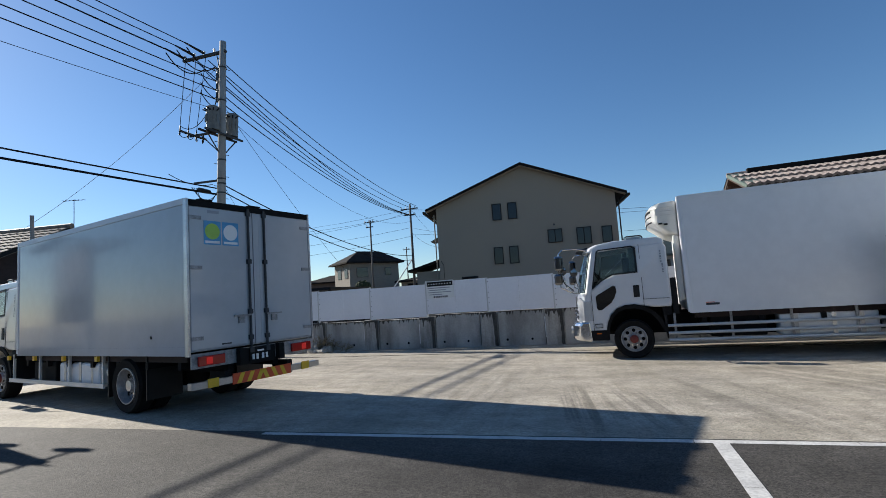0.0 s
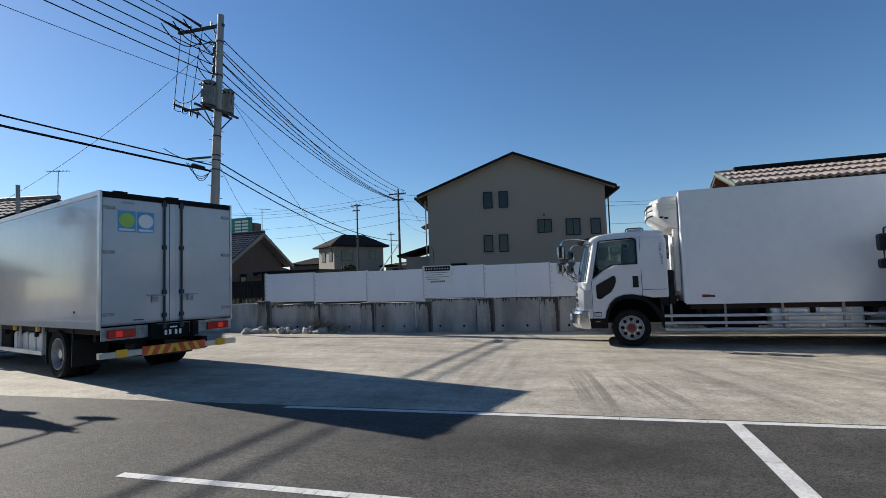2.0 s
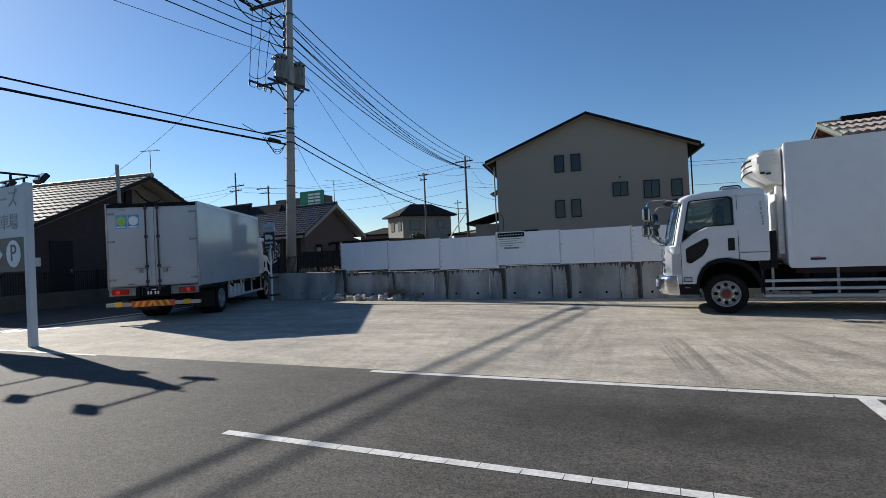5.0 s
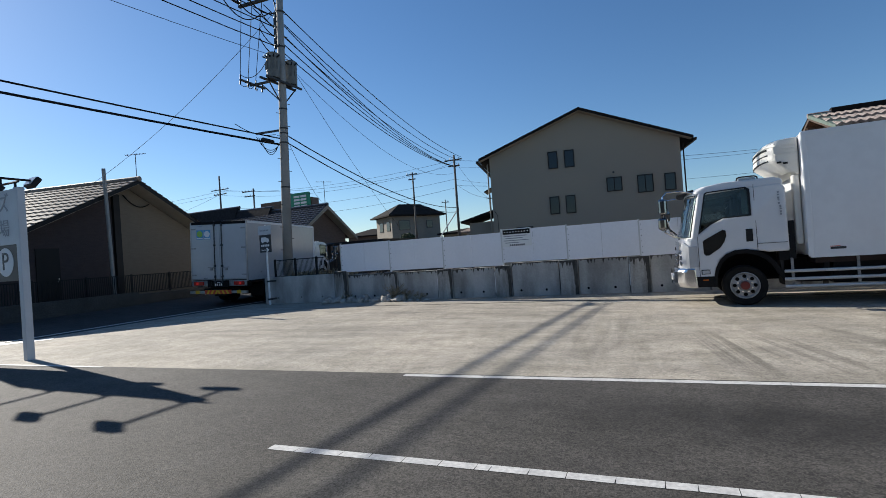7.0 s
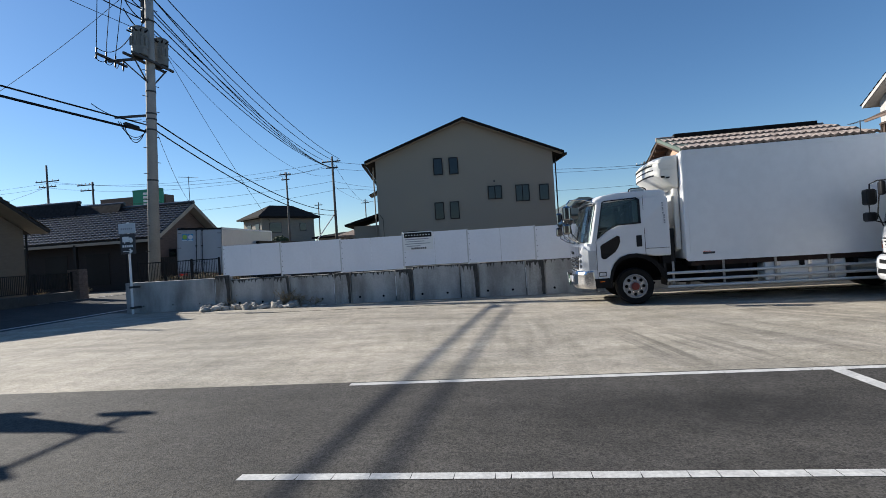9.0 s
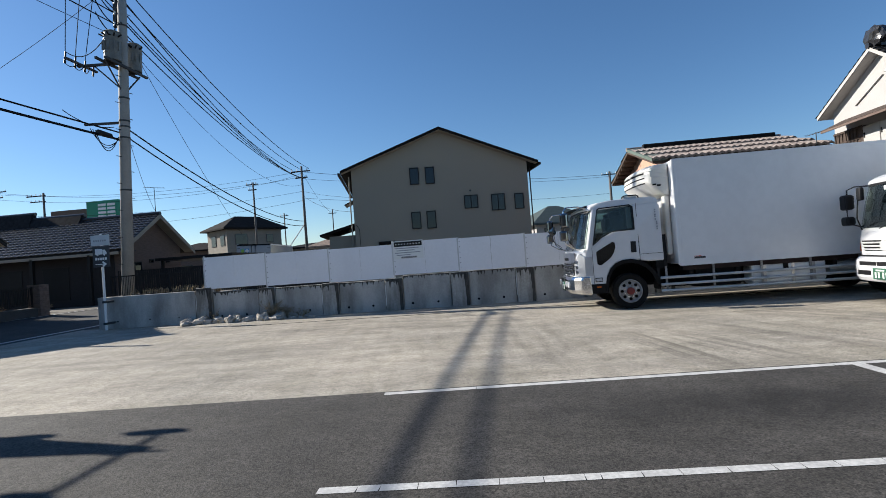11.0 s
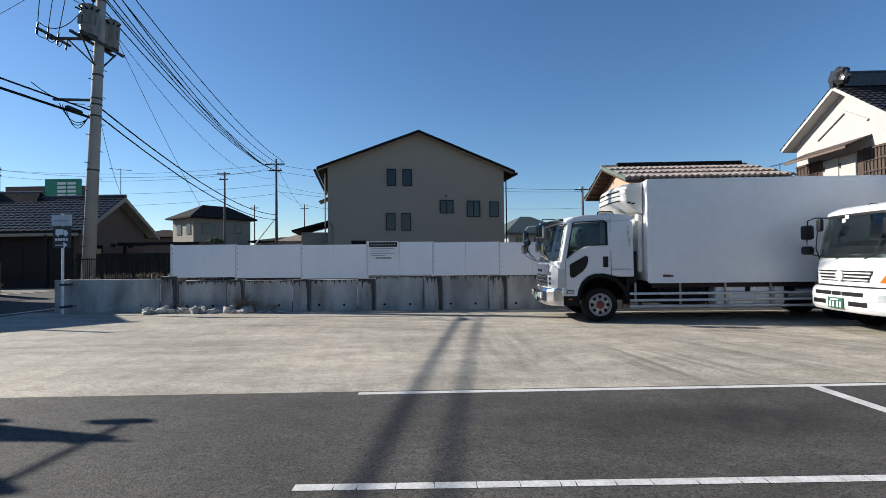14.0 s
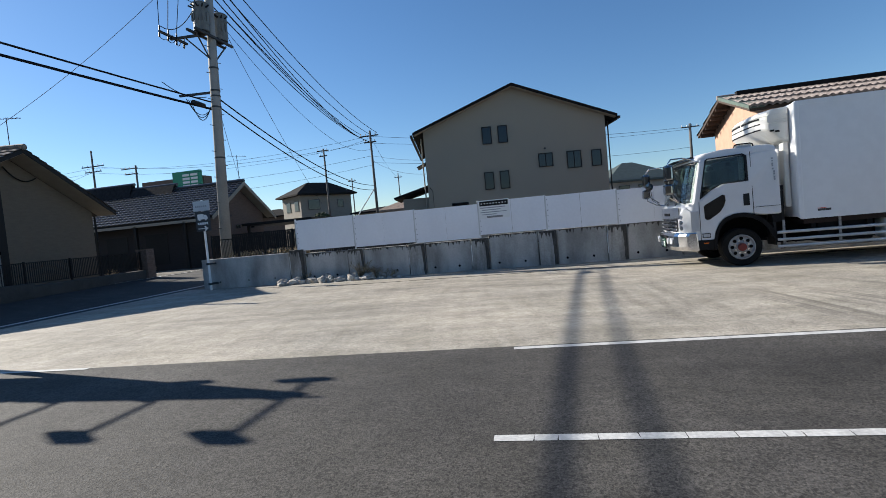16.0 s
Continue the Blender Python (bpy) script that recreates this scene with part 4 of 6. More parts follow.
for y, r, z0, z1 in ((-0.44, 0.235, 8.155, 9.0), (0.50, 0.225, 8.155, 9.0)):
    tr = part("transformer", add_cyl(B(), (0, y, z0), (0, y, z1), r, seg=20), M_TRANS, pole, "grey cylindrical transformer", smooth=False)
    part("lid", add_cyl(B(), (0, y, z1), (0, y, z1 + 0.06), r + 0.02, r * 0.7, 20), M_TRANS, tr)
    part("foot", box_bm(-r * 0.7, r * 0.7, y - r * 0.7, y + r * 0.7, z0 - 0.045, z0 + 0.002), M_DARK, tr)
    for zz in (z0 + 0.2, z1 - 0.25):
        part("tank_band", add_cyl(B(), (0, y, zz), (0, y, zz + 0.04), r + 0.012, seg=20), M_TRANS, tr)
    for k in range(5):
        a = -2.4 + k * 0.55
        part("fin", box_bm(math.cos(a) * (r + 0.02) - 0.02, math.cos(a) * (r + 0.02) + 0.02, y + math.sin(a) * (r + 0.02) - 0.02, y + math.sin(a) * (r + 0.02) + 0.02, z0 + 0.28, z1 - 0.3), M_TRANS, tr)
        part("terminal", add_cyl(B(), (math.cos(a) * r, y + math.sin(a) * r, z1 - 0.14), (math.cos(a) * (r + 0.12), y + math.sin(a) * (r + 0.12), z1 - 0.10), 0.025, seg=7), M_DARK, tr)
    part("secondary_lead", add_tube(B(), sag((0.1, y - r, z1 - 0.12), (0.05, y * 0.2 - 0.22, 9.5), 0.25, 8), 0.018, 5), M_WIRE, tr)
part("crossarm", box_bm(-1.35, 0.1, -0.26, -0.19, 8.115, 8.185), M_GALV, pole)
arm = part("crossarm", box_bm(-1.34, -1.27, -0.75, 0.5, 8.19, 8.255), M_GALV, pole)
for y in (-0.68, -0.3, 0.08, 0.42):
    part("cutout", add_cyl(B(), (-1.38, y, 8.08), (-1.35, y, 8.44), 0.032, 0.022, 8), M_DARK, arm, "dark fuse cutout")
    part("cutout_lead", add_tube(B(), sag((-1.38, y, 8.09), (-1.0, y * 0.5 - 0.2, 8.12), 0.12, 6), 0.012, 5), M_WIRE, arm)
for s in (-1, 1):
    part("brace", add_tube(B(), [(0.0, s * 0.10, 7.35), (0.0, s * 0.75, 8.06)], 0.025, 5), M_GALV, pole)
part("brace", add_tube(B(), [(-0.06, -0.12, 7.45), (-0.8, -0.22, 8.13)], 0.022, 5), M_GALV, pole)
part("brace", add_tube(B(), [(-0.1, 0, 10.4), (-0.3, 0, 11.3)], 0.02, 5), M_GALV, pole)
part("offset_bracket", box_bm(-1.35, 0.0, -0.03, 0.03, 6.33, 6.40), M_GALV, pole)
part("splice_box", add_cyl(B(), (-0.12, -0.95, 5.84), (-0.12, -0.45, 5.84), 0.085, 0.075, 10), M_DARK, pole)
for k in range(3):
    part("cable_loop", add_tube(B(), sag((-0.12, -1.25 + k * 0.1, 5.88), (-0.12, -0.12, 5.80 + k * 0.04), 0.32 + k * 0.1, 10), 0.012, 5), M_WIRE, pole)
part("cable_loop", add_tube(B(), sag((-0.12, -2.2, 6.15), (-0.12, -0.3, 6.15), 0.16, 10), 0.012, 5), M_WIRE, pole)
for z in (10.55, 10.15, 9.8, 9.45):
    part("rack_spool", add_cyl(B(), (-0.24, 0, z), (-0.24, 0, z + 0.11), 0.05, seg=8), M_CREAMLT, pole)
part("rack", box_bm(-0.29, -0.17, -0.03, 0.03, 9.4, 10.75), M_GALV, pole)
for k in range(22):
    z = 1.9 + k * 0.42
    s = 1 if k % 2 else -1
    part("step_bolt", add_cyl(B(), (0, s * 0.12, z), (s * 0.06, s * 0.30, z), 0.012, seg=6), M_GALV, pole)
for z in (4.2, 5.85, 6.2, 6.38, 7.1, 9.4, 10.7):
    part("band", add_cyl(B(), (0, 0, z), (0, 0, z + 0.05), 0.19 - z * 0.0045, seg=16), M_GALV, pole)
rng = random.Random(3)
for k, x in enumerate((-1.9, -1.35, -0.85)):
    part("drop_lead", add_tube(B(), sag((x, 0, 11.3), (-1.36, -0.68 + 0.38 * k, 8.43), 0.0, 6), 0.012, 5), M_WIRE, pole)
    part("jumper", add_tube(B(), sag((x, -0.9, 11.3), (x + 0.3, 0.7, 11.25), 0.45, 10), 0.022, 5), M_WIRE, pole)
    part("strain_insulator", add_cyl(B(), (x, -0.1, 11.42), (x, -0.95, 11.44), 0.055, 0.03, 8), M_DARK, pole)
for k in range(4):
    z = 10.6 - 0.36 * k
    part("lead_loop", add_tube(B(), sag((-0.25, -0.8, z), (-0.3, 0.5, z - 0.1), 0.3, 8), 0.018, 5), M_WIRE, pole)
part("lead_loop", add_tube(B(), sag((-0.2, -0.44, 8.95), (-1.3, -0.7, 8.4), 0.35, 8), 0.013, 5), M_WIRE, pole)

FX, FY, FH = -17.3, 42.6, 10.2
utility_pole(pose(FX, FY, 0), "distant concrete utility pole with crossarms", FH, 0.14, [(-0.95, 0.75, 0, 9.75), (-0.6, 0.5, 0, 9.2)])
utility_pole(pose(-23.4, 46.0, 0), "distant concrete utility pole with a side arm", 9.8, 0.12, [(-0.7, 0.5, 0, 9.6), (-0.5, 0.3, 0, 9.1)])
utility_pole(pose(-52.6, 48, 0), "far concrete utility pole with crossarms", 13.4, 0.15, [(-1.5, 1.5, 0, 11.6), (-1.1, 1.1, 0, 11.0)])
utility_pole(pose(-46.9, 48, 0), "far concrete utility pole with a side arm", 11.1, 0.15, [(-1.9, 0.2, 0, 10.8), (-1.5, 0.2, 0, 10.2)])
utility_pole(pose(-30.5, 70, 0), "far thin utility pole", 9.4, 0.11, [(-0.6, 0.6, 0, 9.0)])
utility_pole(pose(-24.0, 72, 0), "far thin utility pole", 9.6, 0.11, [(-0.6, 0.6, 0, 9.0)])
utility_pole(pose(11.0, 52, 0), "far utility pole behind the lorries", 8.7, 0.17, [(-0.8, 0.8, 0, 8.4)])
utility_pole(pose(-12.6, -24, 0), "concrete utility pole at the roadside", 11.7, 0.19, [(-2.0, 0.1, 0, 11.35)])


def wire(p0, p1, drop, r, label="thin black overhead wire", n=18):
    bm = add_tube(B(), sag(p0, p1, drop, n), r, 5)
    return tagged(part("overhead_wire", bm, M_WIRE), label, "wire", "overhead wires")


for k, x in enumerate((-1.9, -1.35, -0.85)):
    wire(POLE @ Vector((x, -0.95, 11.44)), (-12.6 + x, -24, 11.45), 0.5, 0.018)
    wire(POLE @ Vector((x + 0.3, 0.3, 11.35)), (FX - 0.85 + k * 0.75, FY, 9.95), 0.75, 0.02)
for k, z in enumerate((10.6, 10.2, 9.85, 9.5)):
    wire(POLE @ Vector((-0.25, -0.05, z)), (-12.8, -24, z), 0.6, 0.018)
    wire(POLE @ Vector((-0.25, 0.05, z)), (FX - 0.4 + 0.25 * k, FY, 9.35 - 0.1 * k), 0.9, 0.02)
wire(POLE @ Vector((-0.2, 0, 9.1)), (-12.8, -24, 9.2), 1.0, 0.009)
wire(POLE @ Vector((-0.13, -0.1, 6.04)), (-12.7, -24, 5.55), 0.25, 0.025, "thick black bundled overhead cable", 24)
wire(POLE @ Vector((-0.13, -0.1, 5.80)), (-12.7, -24, 5.20), 0.25, 0.026, "thick black bundled overhead cable", 24)
wire(POLE @ Vector((-0.15, -0.1, 5.84)), (-12.72, -24, 5.34), 0.3, 0.018, "thin black overhead wire", 24)
wire(POLE @ Vector((0, 0.1, 6.2)), (FX, FY, 5.4), 0.75, 0.024, "thick black bundled overhead cable")
wire(POLE @ Vector((0, 0.1, 5.93)), (FX, FY, 5.0), 0.8, 0.023, "thick black bundled overhead cable")
wire(POLE @ Vector((-0.1, 0, 10.9)), (-21.2, 13.2, 5.25), 0.4, 0.008)
wire(POLE @ Vector((0, 0, 6.3)), (-20.3, 27.5, 4.9), 0.5, 0.008)
wire(POLE @ Vector((0, 0, 9.3)), (-16.5, 30, 3.4), 0.3, 0.009)
wire(POLE @ Vector((0, 0, 9.0)), (FX, FY, 8.6), 1.6, 0.009)
wire((-52.6, 48, 11.6), (-23.4, 46, 9.6), 0.8, 0.014)
wire((-52.6, 48, 11.0), (-110, 70, 11.0), 1.0, 0.016)
wire((-23.4, 46, 9.6), (FX, FY, 9.6), 0.2, 0.012)
wire((FX, FY, 9.7), (11.0, 52, 8.4), 0.6, 0.014)
wire((11.0, 52, 8.4), (60, 52, 8.4), 0.8, 0.014)
for z0_, z1_, d_ in ((11.4, 9.75, 0.9), (10.9, 9.3, 1.1), (9.2, 8.0, 0.8), (8.0, 7.2, 0.9)):
    wire((-110, 58, z0_ + 3.5), (-52.6, 48, z0_), 1.0, 0.014)
    wire((-52.6, 48, z0_), (FX, FY, z1_), d_, 0.012)
for z0_ in (9.1, 7.4):
    wire((FX, FY, z0_), (11.0, 52, z0_ - 0.9), 0.6, 0.012)
wire((FX, FY, 8.0), (-4.5, 32, 5.6), 0.5, 0.009)
wire((FX, FY, 7.6), (-9.0, 29, 4.4), 0.4, 0.009)
wire((FX, FY, 9.75), (-24, 72, 9.0), 0.6, 0.012)
st = thing("guy_wire", "slanting guarded stay wire on the far pole", "stay", pose(FX, FY, 0))
part("stay", add_tube(B(), [(0, 0, 5.2), (-2.2, -0.5, 2.2)], 0.05, 6), M_CREAMLT, st)


def antenna(m, drop=0.3):
    a = thing("tv_antenna", "thin grey rooftop television antenna", "antenna", m, "antennas")
    part("mast", add_cyl(B(), (0, 0, -drop), (0, 0, 1.9), 0.018, seg=6), M_GALV, a)
    part("boom", add_cyl(B(), (-0.55, 0, 1.85), (0.55, 0, 1.85), 0.012, seg=5), M_GALV, a)
    for k in range(7):
        part("element", add_cyl(B(), (-0.5 + k * 0.16, -0.14, 1.86), (-0.5 + k * 0.16, 0.14, 1.86), 0.008, seg=5), M_GALV, a)
    return a


antenna(pose(-24.0, 17.0, 5.55, 0, 0, 20), 2.7)
antenna(pose(-20.6, 27.6, 4.8, 0, 0, 50), 1.2)
antenna(pose(12.9, 23.3, 3.65, 0, 0, 100), 3.7)

# ---- signs ----
ps = thing("parking_sign", "large white and dark grey parking sign on posts with floodlights", "sign", pose(-10.28, 5.28, 0) @ Matrix.Scale(1.03, 4))
part("post", box_bm(-0.06, 0.06, -0.06, 0.06, -0.1, 2.97), M_SIGN, ps, bev=0.01)
part("post", box_bm(-3.16, -3.04, -0.06, 0.06, -0.1, 2.97), M_SIGN, ps, bev=0.01)
part("upper_panel", box_bm(-3.035, -0.065, -0.045, 0.045, 2.0, 2.95), M_SIGN, ps)
part("lower_panel", box_bm(-3.035, -0.065, -0.045, 0.045, 1.37, 1.996), M_SIGND, ps)
text_part("lettering", "ファーマーズ", 0.36, pose(-1.32, -0.048, 2.70, 90, 0, 0), M_SIGNG, ps)
text_part("lettering", "第2駐車場", 0.32, pose(-0.98, -0.048, 2.27, 90, 0, 0), M_SIGNG, ps)
part("symbol_disc", add_cyl(B(), (-0.45, -0.046, 1.70), (-0.45, -0.051, 1.70), 0.25, seg=28), M_CREAMLT, ps, "white disc with a letter")
text_part("symbol_letter", "P", 0.44, pose(-0.45, -0.053, 1.70, 90, 0, 0), M_SIGND, ps)
part("symbol_arrow", add_prism(B(), [(-1.75, 1.63), (-1.75, 1.77), (-1.1, 1.77), (-1.1, 1.92), (-0.83, 1.70), (-1.1, 1.48), (-1.1, 1.63)], 1, -0.052, -0.046), M_CREAMLT, ps)
for x in (-0.56, -1.80, -2.85):
    part("lamp_arm", add_tube(B(), [(x, -0.74, 3.20), (x, 0.52, 3.20)], 0.022, 6), M_DARK, ps)
    part("lamp_stem", add_cyl(B(), (x, 0, 2.94), (x, 0, 3.20), 0.022, seg=6), M_DARK, ps)
    for s in (-1, 1):
        y = -0.72 if s < 0 else 0.50
        fl = part("floodlight", add_box(B(), -0.13, 0.13, -0.05, 0.05, -0.11, 0.11, pose(x, y, 3.16, -38 * s, 0, 0)), M_DARK, ps, "black floodlight", bev=0.02)
        part("lamp_glass", add_box(B(), -0.11, 0.11, -0.004, 0.004, -0.09, 0.09, pose(x, y, 3.16, -38 * s, 0, 0) @ pose(0, 0.056 * -s, 0)), M_LAMP, fl)
for x in (-3.0, -0.1):
    part("lamp_stem", add_cyl(B(), (x, 0, 2.94), (x, 0, 3.07), 0.02, seg=6), M_DARK, ps)
part("cross_tube", add_tube(B(), [(-3.1, 0, 3.07), (-0.0, 0, 3.07)], 0.02, 6), M_DARK, ps)

ts = thing("entrance_sign", "small dark lorry entrance sign on a white post", "sign", pose(-12.62, 13.62, 0))
part("post", add_cyl(B(), (0, 0, -0.1), (0, 0, 2.77), 0.034, seg=12), M_CREAMLT, ts)
part("clamp", box_bm(-0.05, 0.05, -0.05, 0.33, 0.16, 0.22), M_GALV, ts)
part("clamp", box_bm(-0.05, 0.05, -0.05, 0.33, 0.78, 0.84), M_GALV, ts)
part("top_plate", box_bm(-0.26, 0.30, -0.075, -0.05, 2.44, 2.74), M_SIGN, ts)
for k in range(6):
    part("logo_bar", box_bm(-0.18 + k * 0.068, -0.135 + k * 0.068, -0.079, -0.0755, 2.55, 2.60), M_SIGNG, ts)
part("plate", box_bm(-0.22, 0.28, -0.078, -0.05, 1.82, 2.42), M_SIGND, ts)
part("lorry_symbol", box_bm(-0.14, 0.08, -0.083, -0.079, 2.18, 2.34), M_CREAMLT, ts)
part("lorry_symbol", add_prism(B(), [(0.09, 2.18), (0.21, 2.18), (0.21, 2.25), (0.16, 2.31), (0.09, 2.31)], 1, -0.083, -0.079), M_CREAMLT, ts)
for x in (-0.07, 0.14):
    part("lorry_symbol", add_cyl(B(), (x, -0.079, 2.17), (x, -0.084, 2.17), 0.03, seg=10), M_CREAMLT, ts)
for k in range(5):
    part("print_bar", box_bm(-0.15 + k * 0.075, -0.095 + k * 0.075, -0.083, -0.079, 2.02, 2.09), M_CREAMLT, ts)
part("arrow", add_prism(B(), [(-0.15, 1.91), (0.1, 1.91), (0.06, 1.96), (0.10, 1.98), (0.2, 1.90), (0.10, 1.82), (0.06, 1.84), (0.1, 1.89), (-0.15, 1.89)], 1, -0.083, -0.079), M_CREAMLT, ts)

# plain building that closes the yard behind
st = thing("store_front", "plain pale store building across the lot", "building", pose(0, -26, 0), kind="structure")
part("wall", box_bm(-30, 30, -6, 0, 0, 5.5), M_BEIGE, st)
part("roof", box_bm(-31, 31, -7, 1.2, 5.5, 5.8), M_ROOFD, st)


# ---- lorries ----
M_HUB = mat("red_hub_paint", (0.20, 0.022, 0.016), 0.5, var=0.25)
def wheel(parent, x, y, side, dual=False, hub_red=False, q=1.0):
    """A lorry wheel on an axle along x; side -1 is the left."""
    r, w = 0.41, 0.25
    p = thing("wheel", "", "", pose(x, y, r * q))
    p.parent = parent
    s = side

    def lathe_q(prof, seg, caps=True):
        return add_lathe(B(), [(h, rr * q) for h, rr in prof], 0, 0, 0, seg, caps)

    part("tyre", lathe_q([(s * (-0.02), 0.262), (s * 0.0, 0.30), (s * 0.01, 0.385), (s * -0.03, r), (s * -(w - 0.03), r), (s * -w, 0.385), (s * -w, 0.25)], 32, False), M_RUB, p, smooth=False)
    if dual:
        part("tyre", lathe_q([(s * -(w + 0.04), 0.28), (s * -(w + 0.05), 0.385), (s * -(w + 0.09), r), (s * -(2 * w), r), (s * -(2 * w + 0.03), 0.385), (s * -(2 * w + 0.03), 0.25)], 32), M_RUB, p)
    dish = -0.12 if dual else -0.035
    rim = part("rim", lathe_q([(s * -0.03, 0.27), (s * 0.004, 0.27), (s * 0.006, 0.255), (s * dish, 0.225), (s * (dish + 0.005), 0.12), (s * (dish + 0.04), 0.10), (s * (dish + 0.045), 0.0001)], 28, False), M_RIM, p, smooth=False)
    part("hub", lathe_q([(s * (dish + 0.03), 0.095), (s * (dish + 0.085), 0.08), (s * (dish + 0.09), 0.001)], 16), M_HUB if hub_red else M_STEEL, rim)
    for k in range(8):
        a = 2 * math.pi * k / 8
        c = Vector((0, math.cos(a) * 0.185 * q, math.sin(a) * 0.185 * q))
        part("hand_hole", add_cyl(B(), c + Vector((s * dish * 0.99 + s * 0.004, 0, 0)), c + Vector((s * dish * 0.99 + s * 0.012, 0, 0)), 0.038 * q, seg=10), M_HOLE, rim)
        c = Vector((0, math.cos(a + 0.39) * 0.135 * q, math.sin(a + 0.39) * 0.135 * q))
        part("wheel_nut", add_cyl(B(), c + Vector((s * dish, 0, 0)), c + Vector((s * (dish + 0.035), 0, 0)), 0.016, seg=6), M_CHROME, rim)
    return p


def cab(t, y0, y1, w, yf, front):
    """The cab between y0 (back) and y1 (front). front: 'chrome' or 'white' for the bumper's kind."""
    hw = w - 0.06
    xb = y1 - 1.52
    yo = y1 - 0.27  # the front face

    def cab_part(name, bm, material, parent=None, label="", bev=0.0, smooth=False):
        """A part of the cab: its front is rounded in plan and its sides lean in towards the roof."""
        for f in (-0.95, -0.86, -0.72, -0.5, -0.25, 0.0, 0.25, 0.5, 0.72, 0.86, 0.95):
            bmesh.ops.bisect_plane(bm, geom=bm.verts[:] + bm.edges[:] + bm.faces[:], plane_co=(f * hw, 0, 0), plane_no=(1, 0, 0))
        for v in bm.verts:
            u = min(1.0, abs(v.co.x) / hw)
            k = min(1.0, max(0.0, (v.co.y - (y1 - 1.25)) / 0.95))
            v.co.y -= (0.05 * u ** 2 + 0.17 * u ** 7) * k * k * (3 - 2 * k)
            h = min(1.0, max(0.0, (v.co.z - 1.25) / 1.05))
            v.co.x *= 1 - 0.045 * h * h
        return part(name, bm, material, parent, label, bev, smooth)

    body = [(y0, 0.96), (yf - 0.42, 0.96), (yf - 0.22, 1.0), (yf, 1.01), (yf + 0.25, 0.97), (yf + 0.42, 0.86), (yf + 0.53, 0.68), (yf + 0.57, 0.46),
            (yo - 0.03, 0.46), (yo, 0.55), (yo, 1.12), (yo - 0.04, 1.29), (y1 - 0.50, 1.38), (y1 - 0.75, 1.53), (y1 - 1.05, 1.63), (xb, 1.66), (xb, 2.17), (y0 + 0.05, 2.20), (y0, 2.1)]
    cb = cab_part("cab_body", add_prism(B(), body, 0, -hw, hw), M_WHITE, t, bev=0.035)
    cab_part("cab_roof", add_prism(B(), [(y0 + 0.02, 2.17), (xb + 0.02, 2.15), (y1 - 0.56, 2.09), (y1 - 0.46, 2.11), (y1 - 0.50, 2.18), (y1 - 0.70, 2.26), (y1 - 1.1, 2.30), (y0 + 0.16, 2.31), (y0 + 0.04, 2.27)], 0, -hw + 0.01, hw - 0.01), M_WHITE, t, bev=0.03)
    cab_part("dashboard", add_prism(B(), [(yo - 0.09, 1.30), (y1 - 0.62, 1.40), (y1 - 0.72, 1.52), (y1 - 0.52, 1.52), (yo - 0.12, 1.38)], 0, -hw + 0.08, hw - 0.08), M_DARK, t)
    cab_part("cab_floor", add_prism(B(), [(xb + 0.005, 1.655), (y1 - 1.05, 1.625), (y1 - 0.75, 1.525), (y1 - 0.50, 1.375), (y1 - 0.50, 1.385), (y1 - 0.75, 1.54), (y1 - 1.05, 1.64), (xb + 0.005, 1.67)], 0, -hw + 0.05, hw - 0.05), M_DARK, t)
    cab_part("cab_back_lining", box_bm(-hw + 0.05, hw - 0.05, xb + 0.002, xb + 0.02, 1.63, 2.15), M_SEAT, t)
    ws = [(yo - 0.035, 1.31), (yo - 0.055, 1.31), (yo - 0.14, 1.72), (y1 - 0.52, 2.12), (y1 - 0.50, 2.12), (yo - 0.115, 1.72)]
    g = cab_part("windscreen", add_prism(B(), ws, 0, -hw + 0.02, hw - 0.02), M_GLASS, t)
    g.visible_shadow = False
    cab_part("windscreen_seal", add_prism(B(), [(y1 - 0.475, 2.07), (y1 - 0.49, 2.07), (y1 - 0.52, 2.14), (y1 - 0.49, 2.14)], 0, -hw + 0.05, hw - 0.05), M_DARK, t)
    for s in (-1, 1):
        x0, x1 = sorted((s * hw, s * (hw - 0.07)))
        cab_part("a_pillar", add_prism(B(), [(yo - 0.06, 1.29), (y1 - 0.45, 1.35), (y1 - 0.66, 2.12), (y1 - 0.53, 2.14)], 0, x0, x1), M_WHITE, t, bev=0.012)
        x0, x1 = sorted((s * (hw - 0.02), s * (hw - 0.03)))
        g = cab_part("side_window", add_prism(B(), [(y1 - 0.47, 1.37), (y1 - 0.52, 1.40), (y1 - 0.75, 1.54), (y1 - 1.05, 1.64), (xb, 1.67), (xb, 2.15), (y1 - 0.67, 2.11)], 0, x0, x1), M_GLASS, t)
        g.visible_shadow = False
        x0, x1 = sorted((s * (hw + 0.001), s * (hw + 0.008)))
        fr = cab_part("window_seal", add_prism(B(), [(xb - 0.02, 1.64), (xb - 0.02, 2.13), (xb + 0.05, 2.18), (y1 - 0.70, 2.15), (y1 - 0.64, 2.12), (y1 - 0.45, 1.36), (y1 - 0.75, 1.525), (y1 - 1.05, 1.625), (xb - 0.01, 1.64), (xb + 0.02, 1.675), (y1 - 1.05, 1.65), (y1 - 0.75, 1.55), (y1 - 0.49, 1.41), (y1 - 0.67, 2.10), (y1 - 0.72, 2.13), (xb + 0.06, 2.15), (xb + 0.02, 2.11), (xb + 0.015, 1.66)], 0, x0, x1), M_DARK, t)
